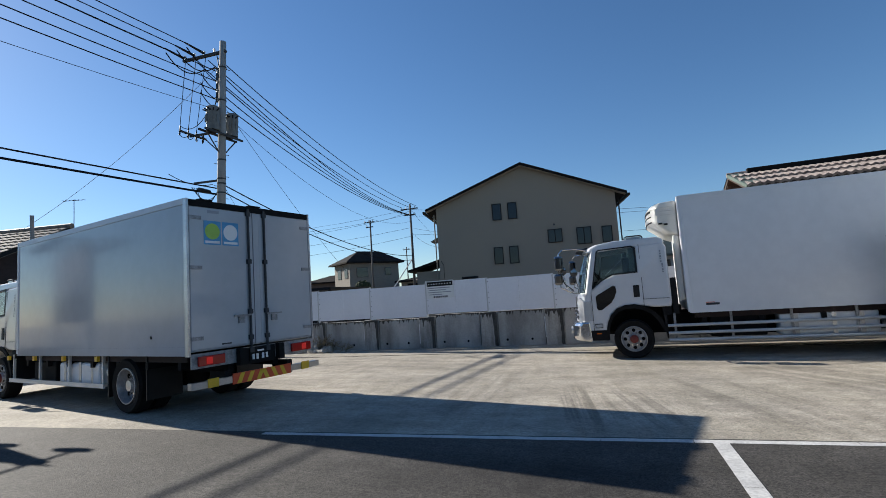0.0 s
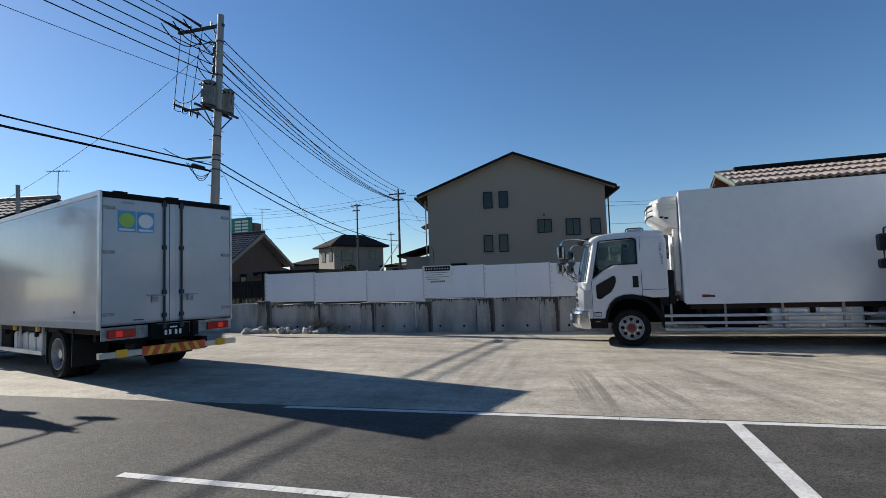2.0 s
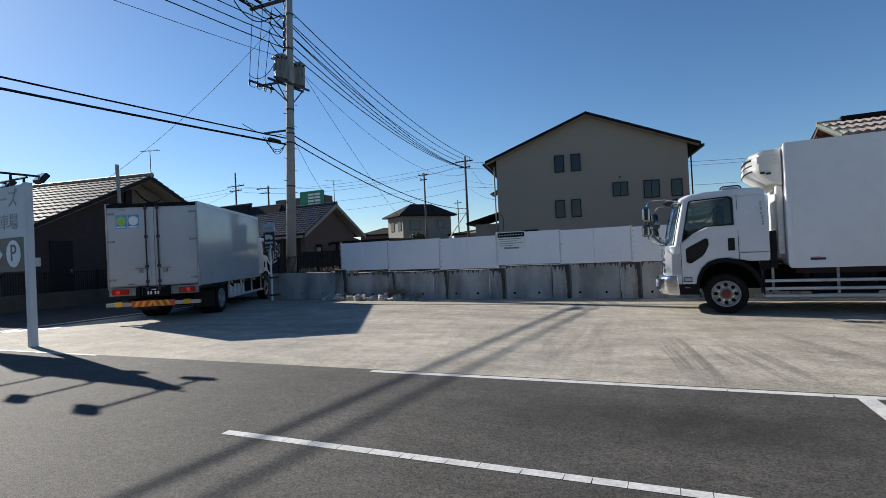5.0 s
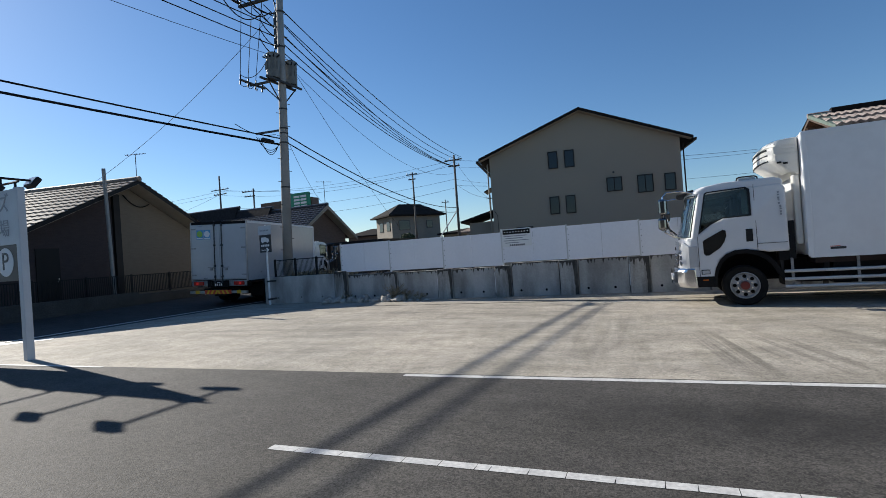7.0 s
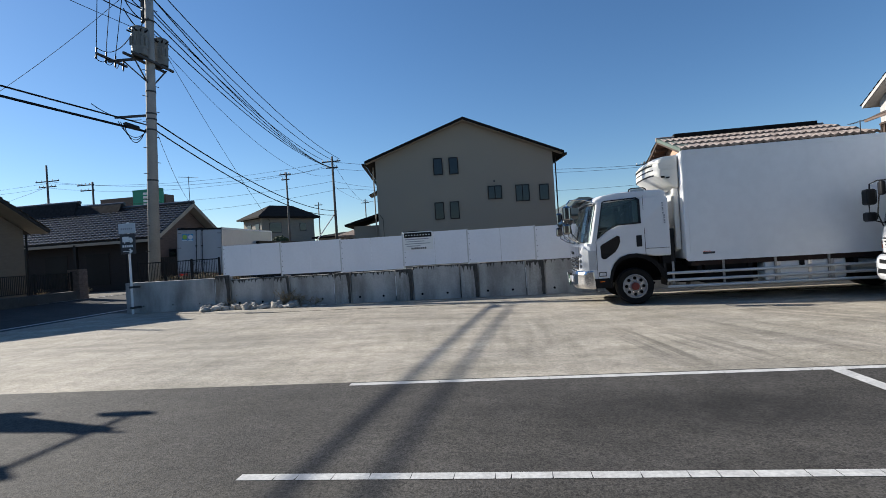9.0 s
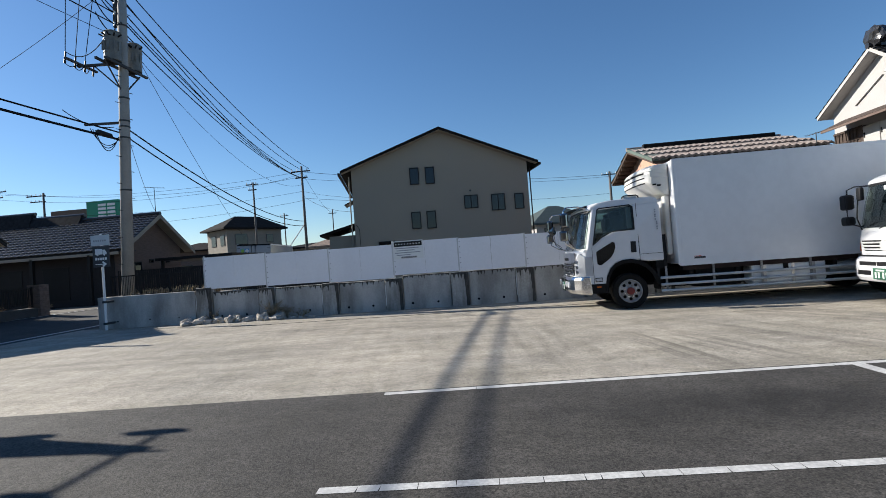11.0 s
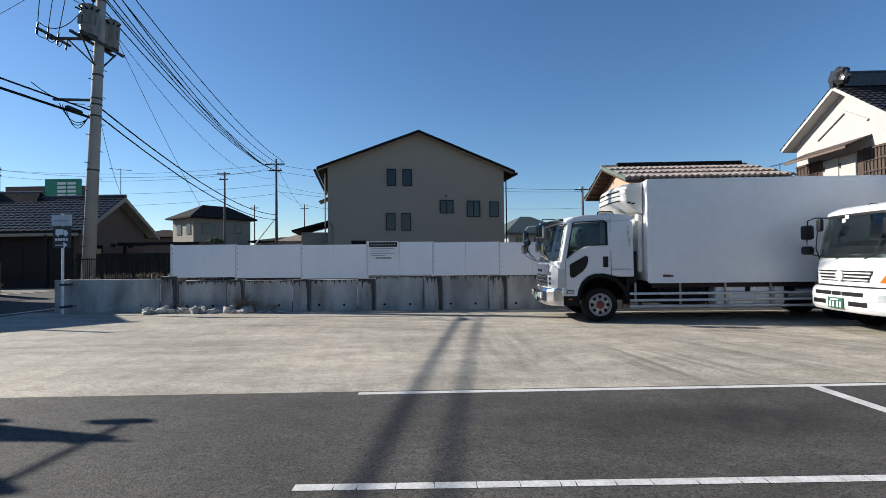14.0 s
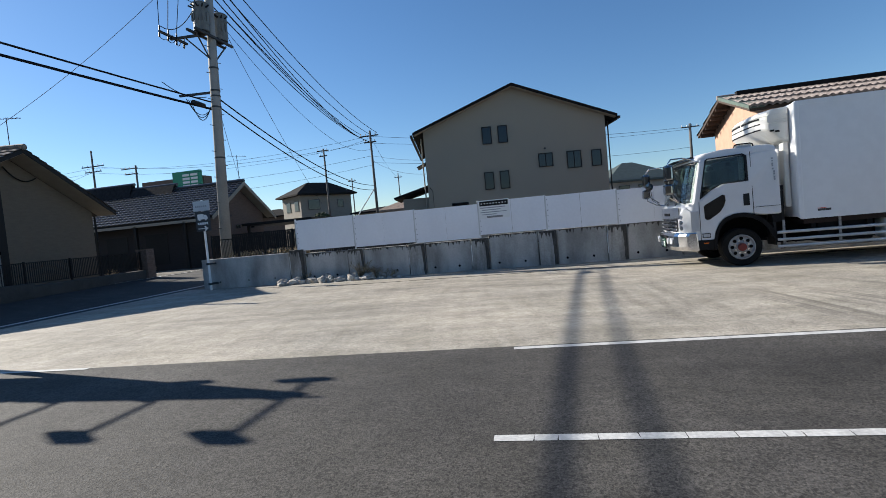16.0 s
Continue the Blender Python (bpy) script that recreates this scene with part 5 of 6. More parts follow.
        lw = [(y1 - 0.54, 0.99), (y1 - 0.53, 1.22), (y1 - 0.57, 1.25), (y1 - 1.03, 1.42), (y1 - 1.09, 1.40), (y1 - 1.10, 1.30), (y1 - 1.05, 1.19), (y1 - 0.96, 1.09), (y1 - 0.67, 0.955), (y1 - 0.58, 0.955)]
        cab_part("door_window", add_prism(B(), lw, 0, x0, x1), M_PANE, t)
        cab_part("door_seam", box_bm(x0, x1 - 0.003 if s > 0 else x1, xb - 0.085, xb - 0.077, 0.98, 2.20), M_TRIM, t)
        cab_part("door_seam", box_bm(x0, x1, y1 - 0.43, y1 - 0.422, 0.56, 1.32), M_TRIM, t)
        cab_part("sill_seam", box_bm(x0, x1, y0 + 0.03, xb - 0.09, 1.12, 1.127), M_TRIM, t)
        h = cab_part("door_handle", box_bm(x0, x1 + 0.012 if s > 0 else x1, xb - 0.02, xb + 0.09, 1.17, 1.40), M_DARK, t, bev=0.02)
        x2, x3 = sorted((s * (hw - 0.01), s * (hw + 0.02)))
        arc = [(yf + math.cos(a) * r_, 0.42 + math.sin(a) * r_) for r_, aa in ((0.54, [radians(d_) for d_ in range(-6, 181, 17)]), (0.62, [radians(d_) for d_ in range(181, -7, -17)])) for a in aa]
        cab_part("wheel_arch", add_prism(B(), arc, 0, x2, x3), M_FRAME, t)
        cab_part("inner_fender", add_prism(B(), [(yf - 0.60, 0.50), (yf - 0.60, 0.955), (yf + 0.40, 0.955), (yf + 0.52, 0.70), (yf + 0.54, 0.50)], 0, *sorted((s * 0.25, s * (hw - 0.34)))), M_HOLE, t)
        cab_part("under_sill", box_bm(*sorted((s * (hw - 0.22), s * (hw - 0.015))), y0 + 0.01, yf - 0.56, 0.80, 0.957), M_FRAME, t)
        cab_part("step_panel", box_bm(x0, x1, yf + 0.57, yo - 0.05, 0.36, 0.56), M_FRAME, t)
        cab_part("side_marker", box_bm(x0, x1 + 0.003, y1 - 0.66, y1 - 0.46, 0.60, 0.69), M_TRIM, t, "rectangular side marker lamp")
        cab_part("marker_lens", box_bm(*sorted((s * (hw + 0.002), s * (hw + 0.012))), y1 - 0.645, y1 - 0.475, 0.615, 0.675), M_LAMP, t)
        cab_part("marker_lens", box_bm(*sorted((s * (hw + 0.002), s * (hw + 0.011))), y1 - 0.60, y1 - 0.48, 0.485, 0.505), M_AMBER, t)
        for (my, mz, mh) in ((0.20, 1.78, 0.30), (0.22, 1.50, 0.22)) if front == 'chrome' else ((-0.06, 1.68, 0.29), (-0.06, 1.38, 0.17)):
            mx = s * (hw + (0.17 if front == 'chrome' else 0.10))
            mr = part("mirror", add_box(B(), mx - 0.11, mx + 0.11, yo + my - 0.075, yo + my + 0.075, mz, mz + mh), M_MIRR if front == 'chrome' else M_DARK, t, "chrome mirror housing" if front == 'chrome' else "black mirror housing", bev=0.04)
            part("mirror_glass", box_bm(mx - 0.085, mx + 0.085, yo + my - 0.081, yo + my - 0.0755, mz + 0.03, mz + mh - 0.03), M_MIRR, mr)
        arm = [(-0.12, -0.34, 2.16), (-0.02, -0.12, 2.21), (0.10, 0.12, 2.20), (0.15, 0.19, 2.12), (0.17, 0.20, 1.9), (0.16, 0.19, 1.45), (0.06, 0.02, 1.34), (-0.08, -0.14, 1.30)]
        if front != 'chrome':
            arm = [(-0.12, -0.34, 2.10), (0.02, -0.16, 2.11), (0.10, -0.08, 2.06), (0.11, -0.06, 1.7), (0.10, -0.06, 1.42), (-0.06, -0.20, 1.34)]
        part("mirror_arm", add_tube(B(), [(s * (hw + a_), yo + b_, c_) for a_, b_, c_ in arm], 0.014, 6), M_CHROME if front == 'chrome' else M_DARK, t)
        cab_part("seat", box_bm(s * 0.55 - 0.24, s * 0.55 + 0.24, xb + 0.12, xb + 0.26, 1.3, 1.98), M_SEAT, t, bev=0.05)
        cab_part("headrest", box_bm(s * 0.55 - 0.13, s * 0.55 + 0.13, xb + 0.15, xb + 0.24, 1.98, 2.08), M_SEAT, t, bev=0.03)
        cab_part("curtain", box_bm(s * (hw - 0.05) - 0.012, s * (hw - 0.05) + 0.012, xb + 0.02, xb + 0.12, 1.64, 2.12), M_CURT, t)
        cab_part("mudguard", add_prism(B(), [(yf - 0.62, 0.36), (yf - 0.60, 0.36), (yf - 0.56, 0.96), (yf - 0.62, 0.96)], 0, *sorted((s * 0.62, s * (hw - 0.02)))), M_DARK, t)
    cab_part("steering_wheel", ring_bm(0.21, 0.018, pose(0.55, y1 - 0.72, 1.60, 55, 0, 0)), M_DARK, t)
    cab_part("sun_visor", add_prism(B(), [(y1 - 0.52, 2.19), (yo - 0.06, 2.17), (yo - 0.06, 2.19), (y1 - 0.52, 2.23)], 0, -hw + 0.1, hw - 0.1), M_DARK, t) if front == 'chrome' else None
    for s in (-1, 1):
        mk = cab_part("roof_marker", box_bm(s * (hw - 0.105) - 0.05, s * (hw - 0.105) + 0.05, y0 + 0.43, y0 + 0.71, 2.30, 2.35), M_LAMP, t, bev=0.012)
        cab_part("marker_frame", add_tube(B(), [(s * (hw - 0.05), y0 + a_, c_) for a_, c_ in ((0.40, 2.30), (0.41, 2.345), (0.45, 2.365), (0.69, 2.365), (0.73, 2.345), (0.74, 2.30))], 0.014, 6), M_DARK, mk)
        if front == 'chrome':
            for k, hgt in enumerate((0.03, 0.025, 0.04, 0.02, 0.03, 0.045, 0.03, 0.04, 0.03)):
                cab_part("print_bar", box_bm(*sorted((s * (hw - 0.001), s * (hw + 0.003))), y0 + 0.10 - (k > 4) * 0.02, y0 + 0.13 - (k > 4) * 0.02, 2.04 - k * 0.05 - hgt, 2.04 - k * 0.05), M_SIGNG, t)
    for k, x in enumerate((-0.45, 0.25)):
        cab_part("wiper", add_tube(B(), [(x, yo - 0.05, 1.29), (x - 0.25, yo - 0.11, 1.40), (x - 0.52, yo - 0.12, 1.42)], 0.010, 5), M_DARK, t)
    # front face
    if front == 'chrome':
        cab_part("front_bumper", add_prism(B(), [(yo - 0.12, 0.34), (yo + 0.08, 0.36), (yo + 0.12, 0.45), (yo + 0.12, 0.66), (yo + 0.08, 0.73), (yo - 0.08, 0.73)], 0, -hw - 0.02, hw + 0.02), M_CHROME, t, "chrome front bumper", bev=0.03)
        cab_part("nose_panel", box_bm(-0.80, 0.80, yo + 0.002, yo + 0.02, 1.00, 1.24), M_CHROME, t, "chrome nose panel", bev=0.006)
        cab_part("emblem", box_bm(-0.24, 0.24, yo + 0.021, yo + 0.03, 1.07, 1.13), M_TRIM, t, "dark maker's badge")
        for k in range(3):
            cab_part("grille_bar", box_bm(-0.66, 0.66, yo + 0.006, yo + 0.045, 0.765 + k * 0.08, 0.815 + k * 0.08), M_CHROME, t, bev=0.008)
        cab_part("grille", box_bm(-0.70, 0.70, yo - 0.01, yo + 0.005, 0.745, 0.995), M_DARK, t)
        for x in (-0.35, 0.0, 0.35):
            cab_part("grille_bar", box_bm(x - 0.03, x + 0.03, yo + 0.004, yo + 0.03, 0.75, 0.99), M_CHROME, t)
        for k, x in enumerate((-0.66, -0.44, 0.44, 0.66)):
            cab_part("fog_lamp", add_cyl(B(), (x, yo + 0.125, 0.56), (x, yo + 0.15, 0.56), 0.065, seg=14), M_LAMP, t)
        cab_part("bumper_slot", box_bm(-0.34, 0.34, yo + 0.125, yo + 0.136, 0.62, 0.67), M_DARK, t)
        cab_part("plate_frame", box_bm(-0.23, 0.23, yo + 0.124, yo + 0.131, 0.40, 0.63), M_FRAME, t)
        for s in (-1, 1):
            hl = cab_part("headlight", add_prism(B(), [(s * 0.74, 0.74), (s * (hw + 0.004), 0.74), (s * (hw + 0.004), 1.14), (s * 0.95, 1.22), (s * 0.80, 1.05)], 1, yo - 0.14, yo + 0.022), M_LAMP, t, "tall clear wrap-round headlight", bev=0.012)
            for z in (0.82, 0.93, 1.04):
                cab_part("reflector", add_cyl(B(), (s * 0.86, yo + 0.02, z), (s * 0.86, yo + 0.028, z), 0.045, seg=12), M_CHROME, hl)
            cab_part("wheel_step", box_bm(*sorted((s * (hw - 0.25), s * (hw + 0.006))), yo - 0.34, yo - 0.16, 0.36, 0.42), M_TRIM, t, bev=0.01)
            part("round_mirror", add_lathe(B(), [(-0.02, 0.03), (-0.015, 0.09), (0.02, 0.075), (0.03, 0.01)], s * (hw + 0.02), yo + 0.16, 1.78, 16), M_MIRR, t, "round chrome mirror")
            part("mirror_bracket", add_tube(B(), [(s * (hw - 0.06), yo - 0.03, 1.34), (s * (hw + 0.03), yo + 0.10, 1.45), (s * (hw + 0.02), yo + 0.15, 1.85), (s * (hw + 0.15), yo + 0.15, 1.98)], 0.012, 6), M_CHROME, t)
            part("mirror_bracket", add_tube(B(), [(s * (hw - 0.1), yo - 0.02, 1.38), (s * (hw + 0.1), yo + 0.12, 1.52), (s * (hw + 0.16), yo + 0.15, 1.66)], 0.010, 6), M_DARK, t)
    else:
        cab_part("front_bumper", add_prism(B(), [(yo - 0.25, 0.34), (yo + 0.07, 0.36), (yo + 0.11, 0.44), (yo + 0.11, 0.72), (yo + 0.05, 0.80), (yo - 0.1, 0.80)], 0, -hw - 0.01, hw + 0.01), M_WHITE, t, "white moulded front bumper", bev=0.03)
        for z0, z1, x0, x1 in ((0.65, 0.72, -0.62, -0.14), (0.65, 0.72, 0.14, 0.62), (0.48, 0.56, -0.70, -0.30), (0.48, 0.56, 0.30, 0.70), (0.65, 0.72, -0.12, 0.12)):
            cab_part("bumper_slot", box_bm(x0, x1, yo + 0.10, yo + 0.115, z0, z1), M_DARK, t)
        cab_part("bumper_gap", box_bm(-hw + 0.02, hw - 0.02, yo + 0.0, yo + 0.012, 0.80, 0.825), M_DARK, t)
        cab_part("grille", add_prism(B(), [(-0.60, 0.90), (0.60, 0.90), (0.70, 1.09), (-0.70, 1.09)], 1, yo - 0.01, yo + 0.008), M_TRIM, t)
        for k in range(3):
            cab_part("grille_bar", box_bm(-0.62 - k * 0.03, 0.62 + k * 0.03, yo + 0.009, yo + 0.04, 0.915 + k * 0.06, 0.945 + k * 0.06), M_ALU, t, bev=0.008)
        cab_part("emblem", add_cyl(B(), (0, yo + 0.03, 1.0), (0, yo + 0.06, 1.0), 0.095, seg=20), M_ALU, t, "plain round chrome emblem")
        cab_part("nose_slot", box_bm(-0.36, 0.36, yo - 0.045, yo - 0.03, 1.215, 1.235), M_TRIM, t)
        for s in (-1, 1):
            cab_part("headlight", add_prism(B(), [(s * 0.66, 0.56), (s * 0.98, 0.58), (s * 1.0, 0.70), (s * 0.72, 0.69)], 1, yo + 0.04, yo + 0.118), M_LAMP, t, "clear headlight", bev=0.012)
            cab_part("turn_lamp", add_prism(B(), [(s * 0.80, 0.90), (s * 1.045, 0.90), (s * 1.045, 1.16), (s * 0.93, 1.10)], 1, yo - 0.10, yo + 0.012), M_AMBER, t, "large amber corner lamp")
        cab_part("front_mirror", box_bm(0.45, 0.60, yo + 0.02, yo + 0.1, 1.82, 2.06), M_DARK, t, bev=0.03)
        part("mirror_stay", add_tube(B(), [(0.70, yo - 0.05, 1.29), (0.56, yo + 0.1, 1.5), (0.55, yo + 0.06, 1.9)], 0.012, 5), M_DARK, t)
        for x, z in ((-0.02, 2.02), (0.06, 1.96), (0.85, 2.0)):
            cab_part("sticker", box_bm(x, x + 0.09, yo - 0.128 + (2.0 - z) * 0.12, yo - 0.122 + (2.0 - z) * 0.12, z, z + 0.07), M_CREAMLT, t)
        cab_part("dash_card", box_bm(-0.25, 0.0, yo - 0.30, yo - 0.29, 1.40, 1.50), M_BLUE, t)
    pl = cab_part("number_plate", box_bm(-0.2, 0.2, yo + 0.125, yo + 0.137, 0.42, 0.61), M_GREEN, t, "green number plate")
    cab_part("plate_bar", box_bm(-0.09, 0.12, yo + 0.1375, yo + 0.140, 0.56, 0.585), M_CREAMLT, pl)
    for x in (-0.14, -0.06, 0.05, 0.13):
        cab_part("plate_bar", box_bm(x - 0.022, x + 0.022, yo + 0.1375, yo + 0.140, 0.44, 0.54), M_CREAMLT, pl)


def ring_bm(r, q, m, n=24):
    bm = B()
    rings = []
    for k in range(n):
        a = 2 * math.pi * k / n
        c = Vector((math.cos(a) * r, math.sin(a) * r, 0))
        u = c.normalized()
        rings.append([bm.verts.new(m @ (c + u * q * math.cos(b) + Vector((0, 0, q * math.sin(b))))) for b in (0, 1.57, 3.14, 4.71)])
    for k in range(n):
        a, b = rings[k], rings[(k + 1) % n]
        for j in range(4):
            bm.faces.new((a[j], a[(j + 1) % 4], b[(j + 1) % 4], b[j]))
    return bm


def lorry(m, label, L, w, zb, zt, ra, front, guard, fridge, lit, group="", box_m=M_BOXW):
    t = thing("box_lorry", label, "lorry", m, "box lorries")
    y0, y1 = L + 0.27, L + 2.36
    yf = y1 - 1.36
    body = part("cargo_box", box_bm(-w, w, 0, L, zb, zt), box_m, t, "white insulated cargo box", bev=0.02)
    for s in (-1, 1):
        part("roof_rail", box_bm(*sorted((s * (w - 0.05), s * (w + 0.012))), 0.05, L - 0.02, zt - 0.07, zt + 0.012), M_BOXW, body)
        part("floor_rail", box_bm(*sorted((s * (w - 0.05), s * (w + 0.010))), 0.05, L - 0.02, zb - 0.04, zb + 0.08), box_m, body)
        part("corner_post", box_bm(*sorted((s * (w - 0.02), s * (w + 0.015))), -0.02, 0.05, zb - 0.05, zt + 0.008), M_STEEL if lit else box_m, body)
        part("corner_post", box_bm(*sorted((s * (w - 0.06), s * (w + 0.014))), L - 0.08, L + 0.012, zb - 0.02, zt + 0.008), M_BOXW, body, bev=0.02)
    part("chassis_rail", box_bm(-0.45, -0.35, 0.1, y1 - 0.4, 0.55, 0.80), M_FRAME, t)
    part("chassis_rail", box_bm(0.35, 0.45, 0.1, y1 - 0.4, 0.55, 0.80), M_FRAME, t)
    part("cross_member", box_bm(-w + 0.1, w - 0.1, 0.2, L - 0.1, zb - 0.14, zb - 0.045), M_RUST, t, "red oxide floor frame")
    # Added box: hides the lit ground behind so the underbody stays dark.
    part("underbody_blocker", box_bm(-0.34, 0.34, ra + 0.5, L + 0.1, 0.34, 0.82), M_FRAME, t, "added black box that darkens the underbody", bev=0.05)
    for k in range(7):
        yy = 0.35 + k * (L - 0.6) / 6
        part("cross_beam", box_bm(-w + 0.08, w - 0.08, yy - 0.04, yy + 0.04, zb - 0.24, zb - 0.141), M_FRAME, t)
    part("rear_axle", add_cyl(B(), (-w + 0.3, ra, 0.42), (w - 0.3, ra, 0.42), 0.09, seg=10), M_FRAME, t)
    part("differential", box_bm(-0.2, 0.2, ra - 0.22, ra + 0.22, 0.26, 0.58), M_FRAME, t, bev=0.08)
    part("front_axle", add_cyl(B(), (-w + 0.3, yf, 0.42), (w - 0.3, yf, 0.42), 0.07, seg=10), M_FRAME, t)
    part("engine_block", box_bm(-0.4, 0.4, y0 - 0.2, y1 - 0.3, 0.42, 0.95), M_FRAME, t)
    wh = [wheel(t, s * (w - 0.07), yy, s, dual, not dual and front == 'chrome', 0.9 if guard != 'plain' else 1.0) for s in (-1, 1) for yy, dual in ((ra, True), (yf, False))]
    for s in (-1, 1):
        for yy in (ra + 0.55, ra - 0.55):
            part("mud_flap", box_bm(*sorted((s * (w - 0.62), s * (w - 0.08))), yy - 0.012, yy + 0.012, 0.22, zb - 0.05), M_DARK, t)
        tank = part("fuel_tank", box_bm(*sorted((s * (w - 0.50), s * (w - 0.12))), L - 2.9, L - 1.45, 0.34, 0.74), M_BOXW, t, "white painted tank box", bev=0.05)
        for yy in (L - 2.65, L - 2.25, L - 1.7):
            part("tank_strap", box_bm(*sorted((s * (w - 0.51), s * (w - 0.112))), yy - 0.03, yy + 0.03, 0.35, 0.75), M_STEEL, tank)
        part("battery_box", box_bm(*sorted((s * (w - 0.48), s * (w - 0.15))), L - 1.25, L - 0.35, 0.36, 0.74), M_FRAME, t, bev=0.02)
        part("air_tank", add_cyl(B(), (s * (w - 0.3), L - 3.6, 0.58), (s * (w - 0.3), L - 3.0, 0.58), 0.13, seg=14), M_ALU, t)
        if guard == 'rails':
            for z in (0.33, 0.46, 0.60):
                part("side_guard_rail", add_cyl(B(), (s * (w - 0.04), ra + 0.62, z), (s * (w - 0.04), yf - 0.62, z), 0.028, seg=8), M_ALU, t)
            n = 5
            for k in range(n):
                yy = ra + 0.75 + (yf - ra - 1.5) * k / (n - 1)
                part("guard_post", box_bm(*sorted((s * (w - 0.10), s * (w - 0.075))), yy - 0.02, yy + 0.02, 0.32, zb - 0.03), M_HINGE, t)
        else:
            part("side_guard_rail", box_bm(*sorted((s * (w - 0.06), s * (w - 0.03))), ra + 0.6, yf - 0.55, 0.36, 0.43), M_ALU, t)
            for k in range(4):
                yy = ra + 0.7 + (yf - ra - 1.35) * k / 3
                part("guard_post", box_bm(*sorted((s * (w - 0.10), s * (w - 0.065))), yy - 0.025, yy + 0.025, 0.37, zb - 0.03), M_ALU, t)
                part("marker_lamp", box_bm(*sorted((s * (w - 0.04), s * (w + 0.0))), yy + 0.03, yy + 0.11, zb - 0.13, zb - 0.05), M_YEL, t)
    # rear face
    seam = part("rear_frame", box_bm(-w, w, -0.018, -0.001, zt - 0.09, zt), M_STEEL if not lit else M_FRAME, body)
    part("rear_sill", box_bm(-w + 0.02, w - 0.02, -0.03, -0.002, zb - 0.22, zb - 0.02), M_HINGE, body)
    for s in (-1, 1):
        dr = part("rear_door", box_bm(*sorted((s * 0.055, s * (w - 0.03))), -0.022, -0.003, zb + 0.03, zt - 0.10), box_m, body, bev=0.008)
        for x0_, x1_ in ((w - 0.029, w - 0.022), (0.046, 0.052)):
            part("door_gasket", box_bm(*sorted((s * x0_, s * x1_)), -0.026, -0.004, zb + 0.02, zt - 0.095), M_SIGNG, dr)
        part("door_gasket", box_bm(*sorted((s * 0.055, s * (w - 0.03))), -0.024, -0.004, zb + 0.012, zb + 0.022), M_SIGNG, dr)
        xr = s * 0.145
        part("lock_rod", add_cyl(B(), (xr, -0.045, zb - 0.08), (xr, -0.045, zt - 0.05), 0.018, seg=8), M_GALV, dr)
        for zz in (zb - 0.07, zb + 0.12, zb + 0.5, (zb + zt) / 2 + 0.2, zt - 0.12):
            part("rod_guide", box_bm(xr - 0.035, xr + 0.035, -0.062, -0.023, zz - 0.035, zz + 0.035), M_GALV, dr)
        part("door_lever", box_bm(*sorted((xr, xr + s * 0.28)), -0.066, -0.046, zb + 0.44, zb + 0.465), M_HINGE, dr)
        part("lever_keeper", box_bm(*sorted((xr + s * 0.10, xr + s * 0.2)), -0.05, -0.023, zb + 0.34, zb + 0.43), M_HINGE, dr)
        for zz in (zb + 0.18, (zb + zt) / 2 + 0.1, zt - 0.25):
            part("hinge", box_bm(*sorted((s * (w - 0.20), s * (w - 0.02))), -0.036, -0.0225, zz - 0.026, zz + 0.026), M_HINGE, dr)
        tl = part("tail_lamp", box_bm(*sorted((s * (w - 0.50), s * (w - 0.10))), -0.07, -0.03, zb - 0.19, zb - 0.06), M_RED, t, "red tail lamp cluster", bev=0.01)
        part("lamp_segment", box_bm(*sorted((s * (w - 0.30), s * (w - 0.21))), -0.077, -0.0705, zb - 0.17, zb - 0.08), M_RED if not lit else M_REDON, tl)
        part("bumper_stop", box_bm(*sorted((s * 0.30, s * 0.40)), -0.12, -0.031, zb - 0.26, zb - 0.02), M_RUB, t)
        part("underrun_bracket", box_bm(*sorted((s * 0.5, s * 0.6)), -0.05, 0.3, 0.40, 0.6), M_FRAME, t)
    part("centre_strip", box_bm(-0.05, 0.05, -0.028, -0.0225, zb + 0.03, zt - 0.10), box_m, body)
    ub = part("underrun_bumper", box_bm(-w - 0.03, w + 0.03, -0.10, -0.01, 0.425, 0.515), M_STEEL, t, "aluminium underrun bar")
    strip = part("reflector_board", box_bm(-0.52, 0.52, -0.112, -0.1005, 0.40, 0.55), M_ORANGE, t)
    for k in range(6):
        x = -0.46 + k * 0.165
        k_ = 0.07 if k < 3 else -0.07
        part("reflector_stripe", add_prism(B(), [(x, 0.405), (x + 0.07, 0.405), (x + 0.07 + k_, 0.545), (x + k_, 0.545)], 1, -0.1155, -0.1125), M_YEL, strip)
    for s in (-1, 1):
        part("side_reflector", box_bm(*sorted((s * (w - 0.36), s * (w - 0.20))), -0.115, -0.101, 0.42, 0.54), M_YEL, t)
    pl = part("number_plate", box_bm(-0.19, 0.19, -0.06, -0.045, zb - 0.24, zb - 0.05), M_FRAME if lit else M_GREEN, t, "dark number plate")
    part("plate_lamp_box", box_bm(-0.28, 0.28, -0.044, -0.031, zb - 0.27, zb - 0.03), M_FRAME, t)
    for x in (-0.13, -0.06, 0.04, 0.11):
        part("plate_bar", box_bm(x - 0.02, x + 0.02, -0.063, -0.0605, zb - 0.21, zb - 0.13), M_CREAMLT, pl)
    part("plate_bar", box_bm(-0.06, 0.06, -0.063, -0.0605, zb - 0.10, zb - 0.075), M_CREAMLT, pl)
    if lit:
        for x, mm in ((-0.86, M_LIME), (-0.57, M_BLUE)):
            st = part("sticker", box_bm(x, x + 0.265, -0.0265, -0.0225, zt - 0.62, zt - 0.28), M_BLUE, body, "square blue sticker")
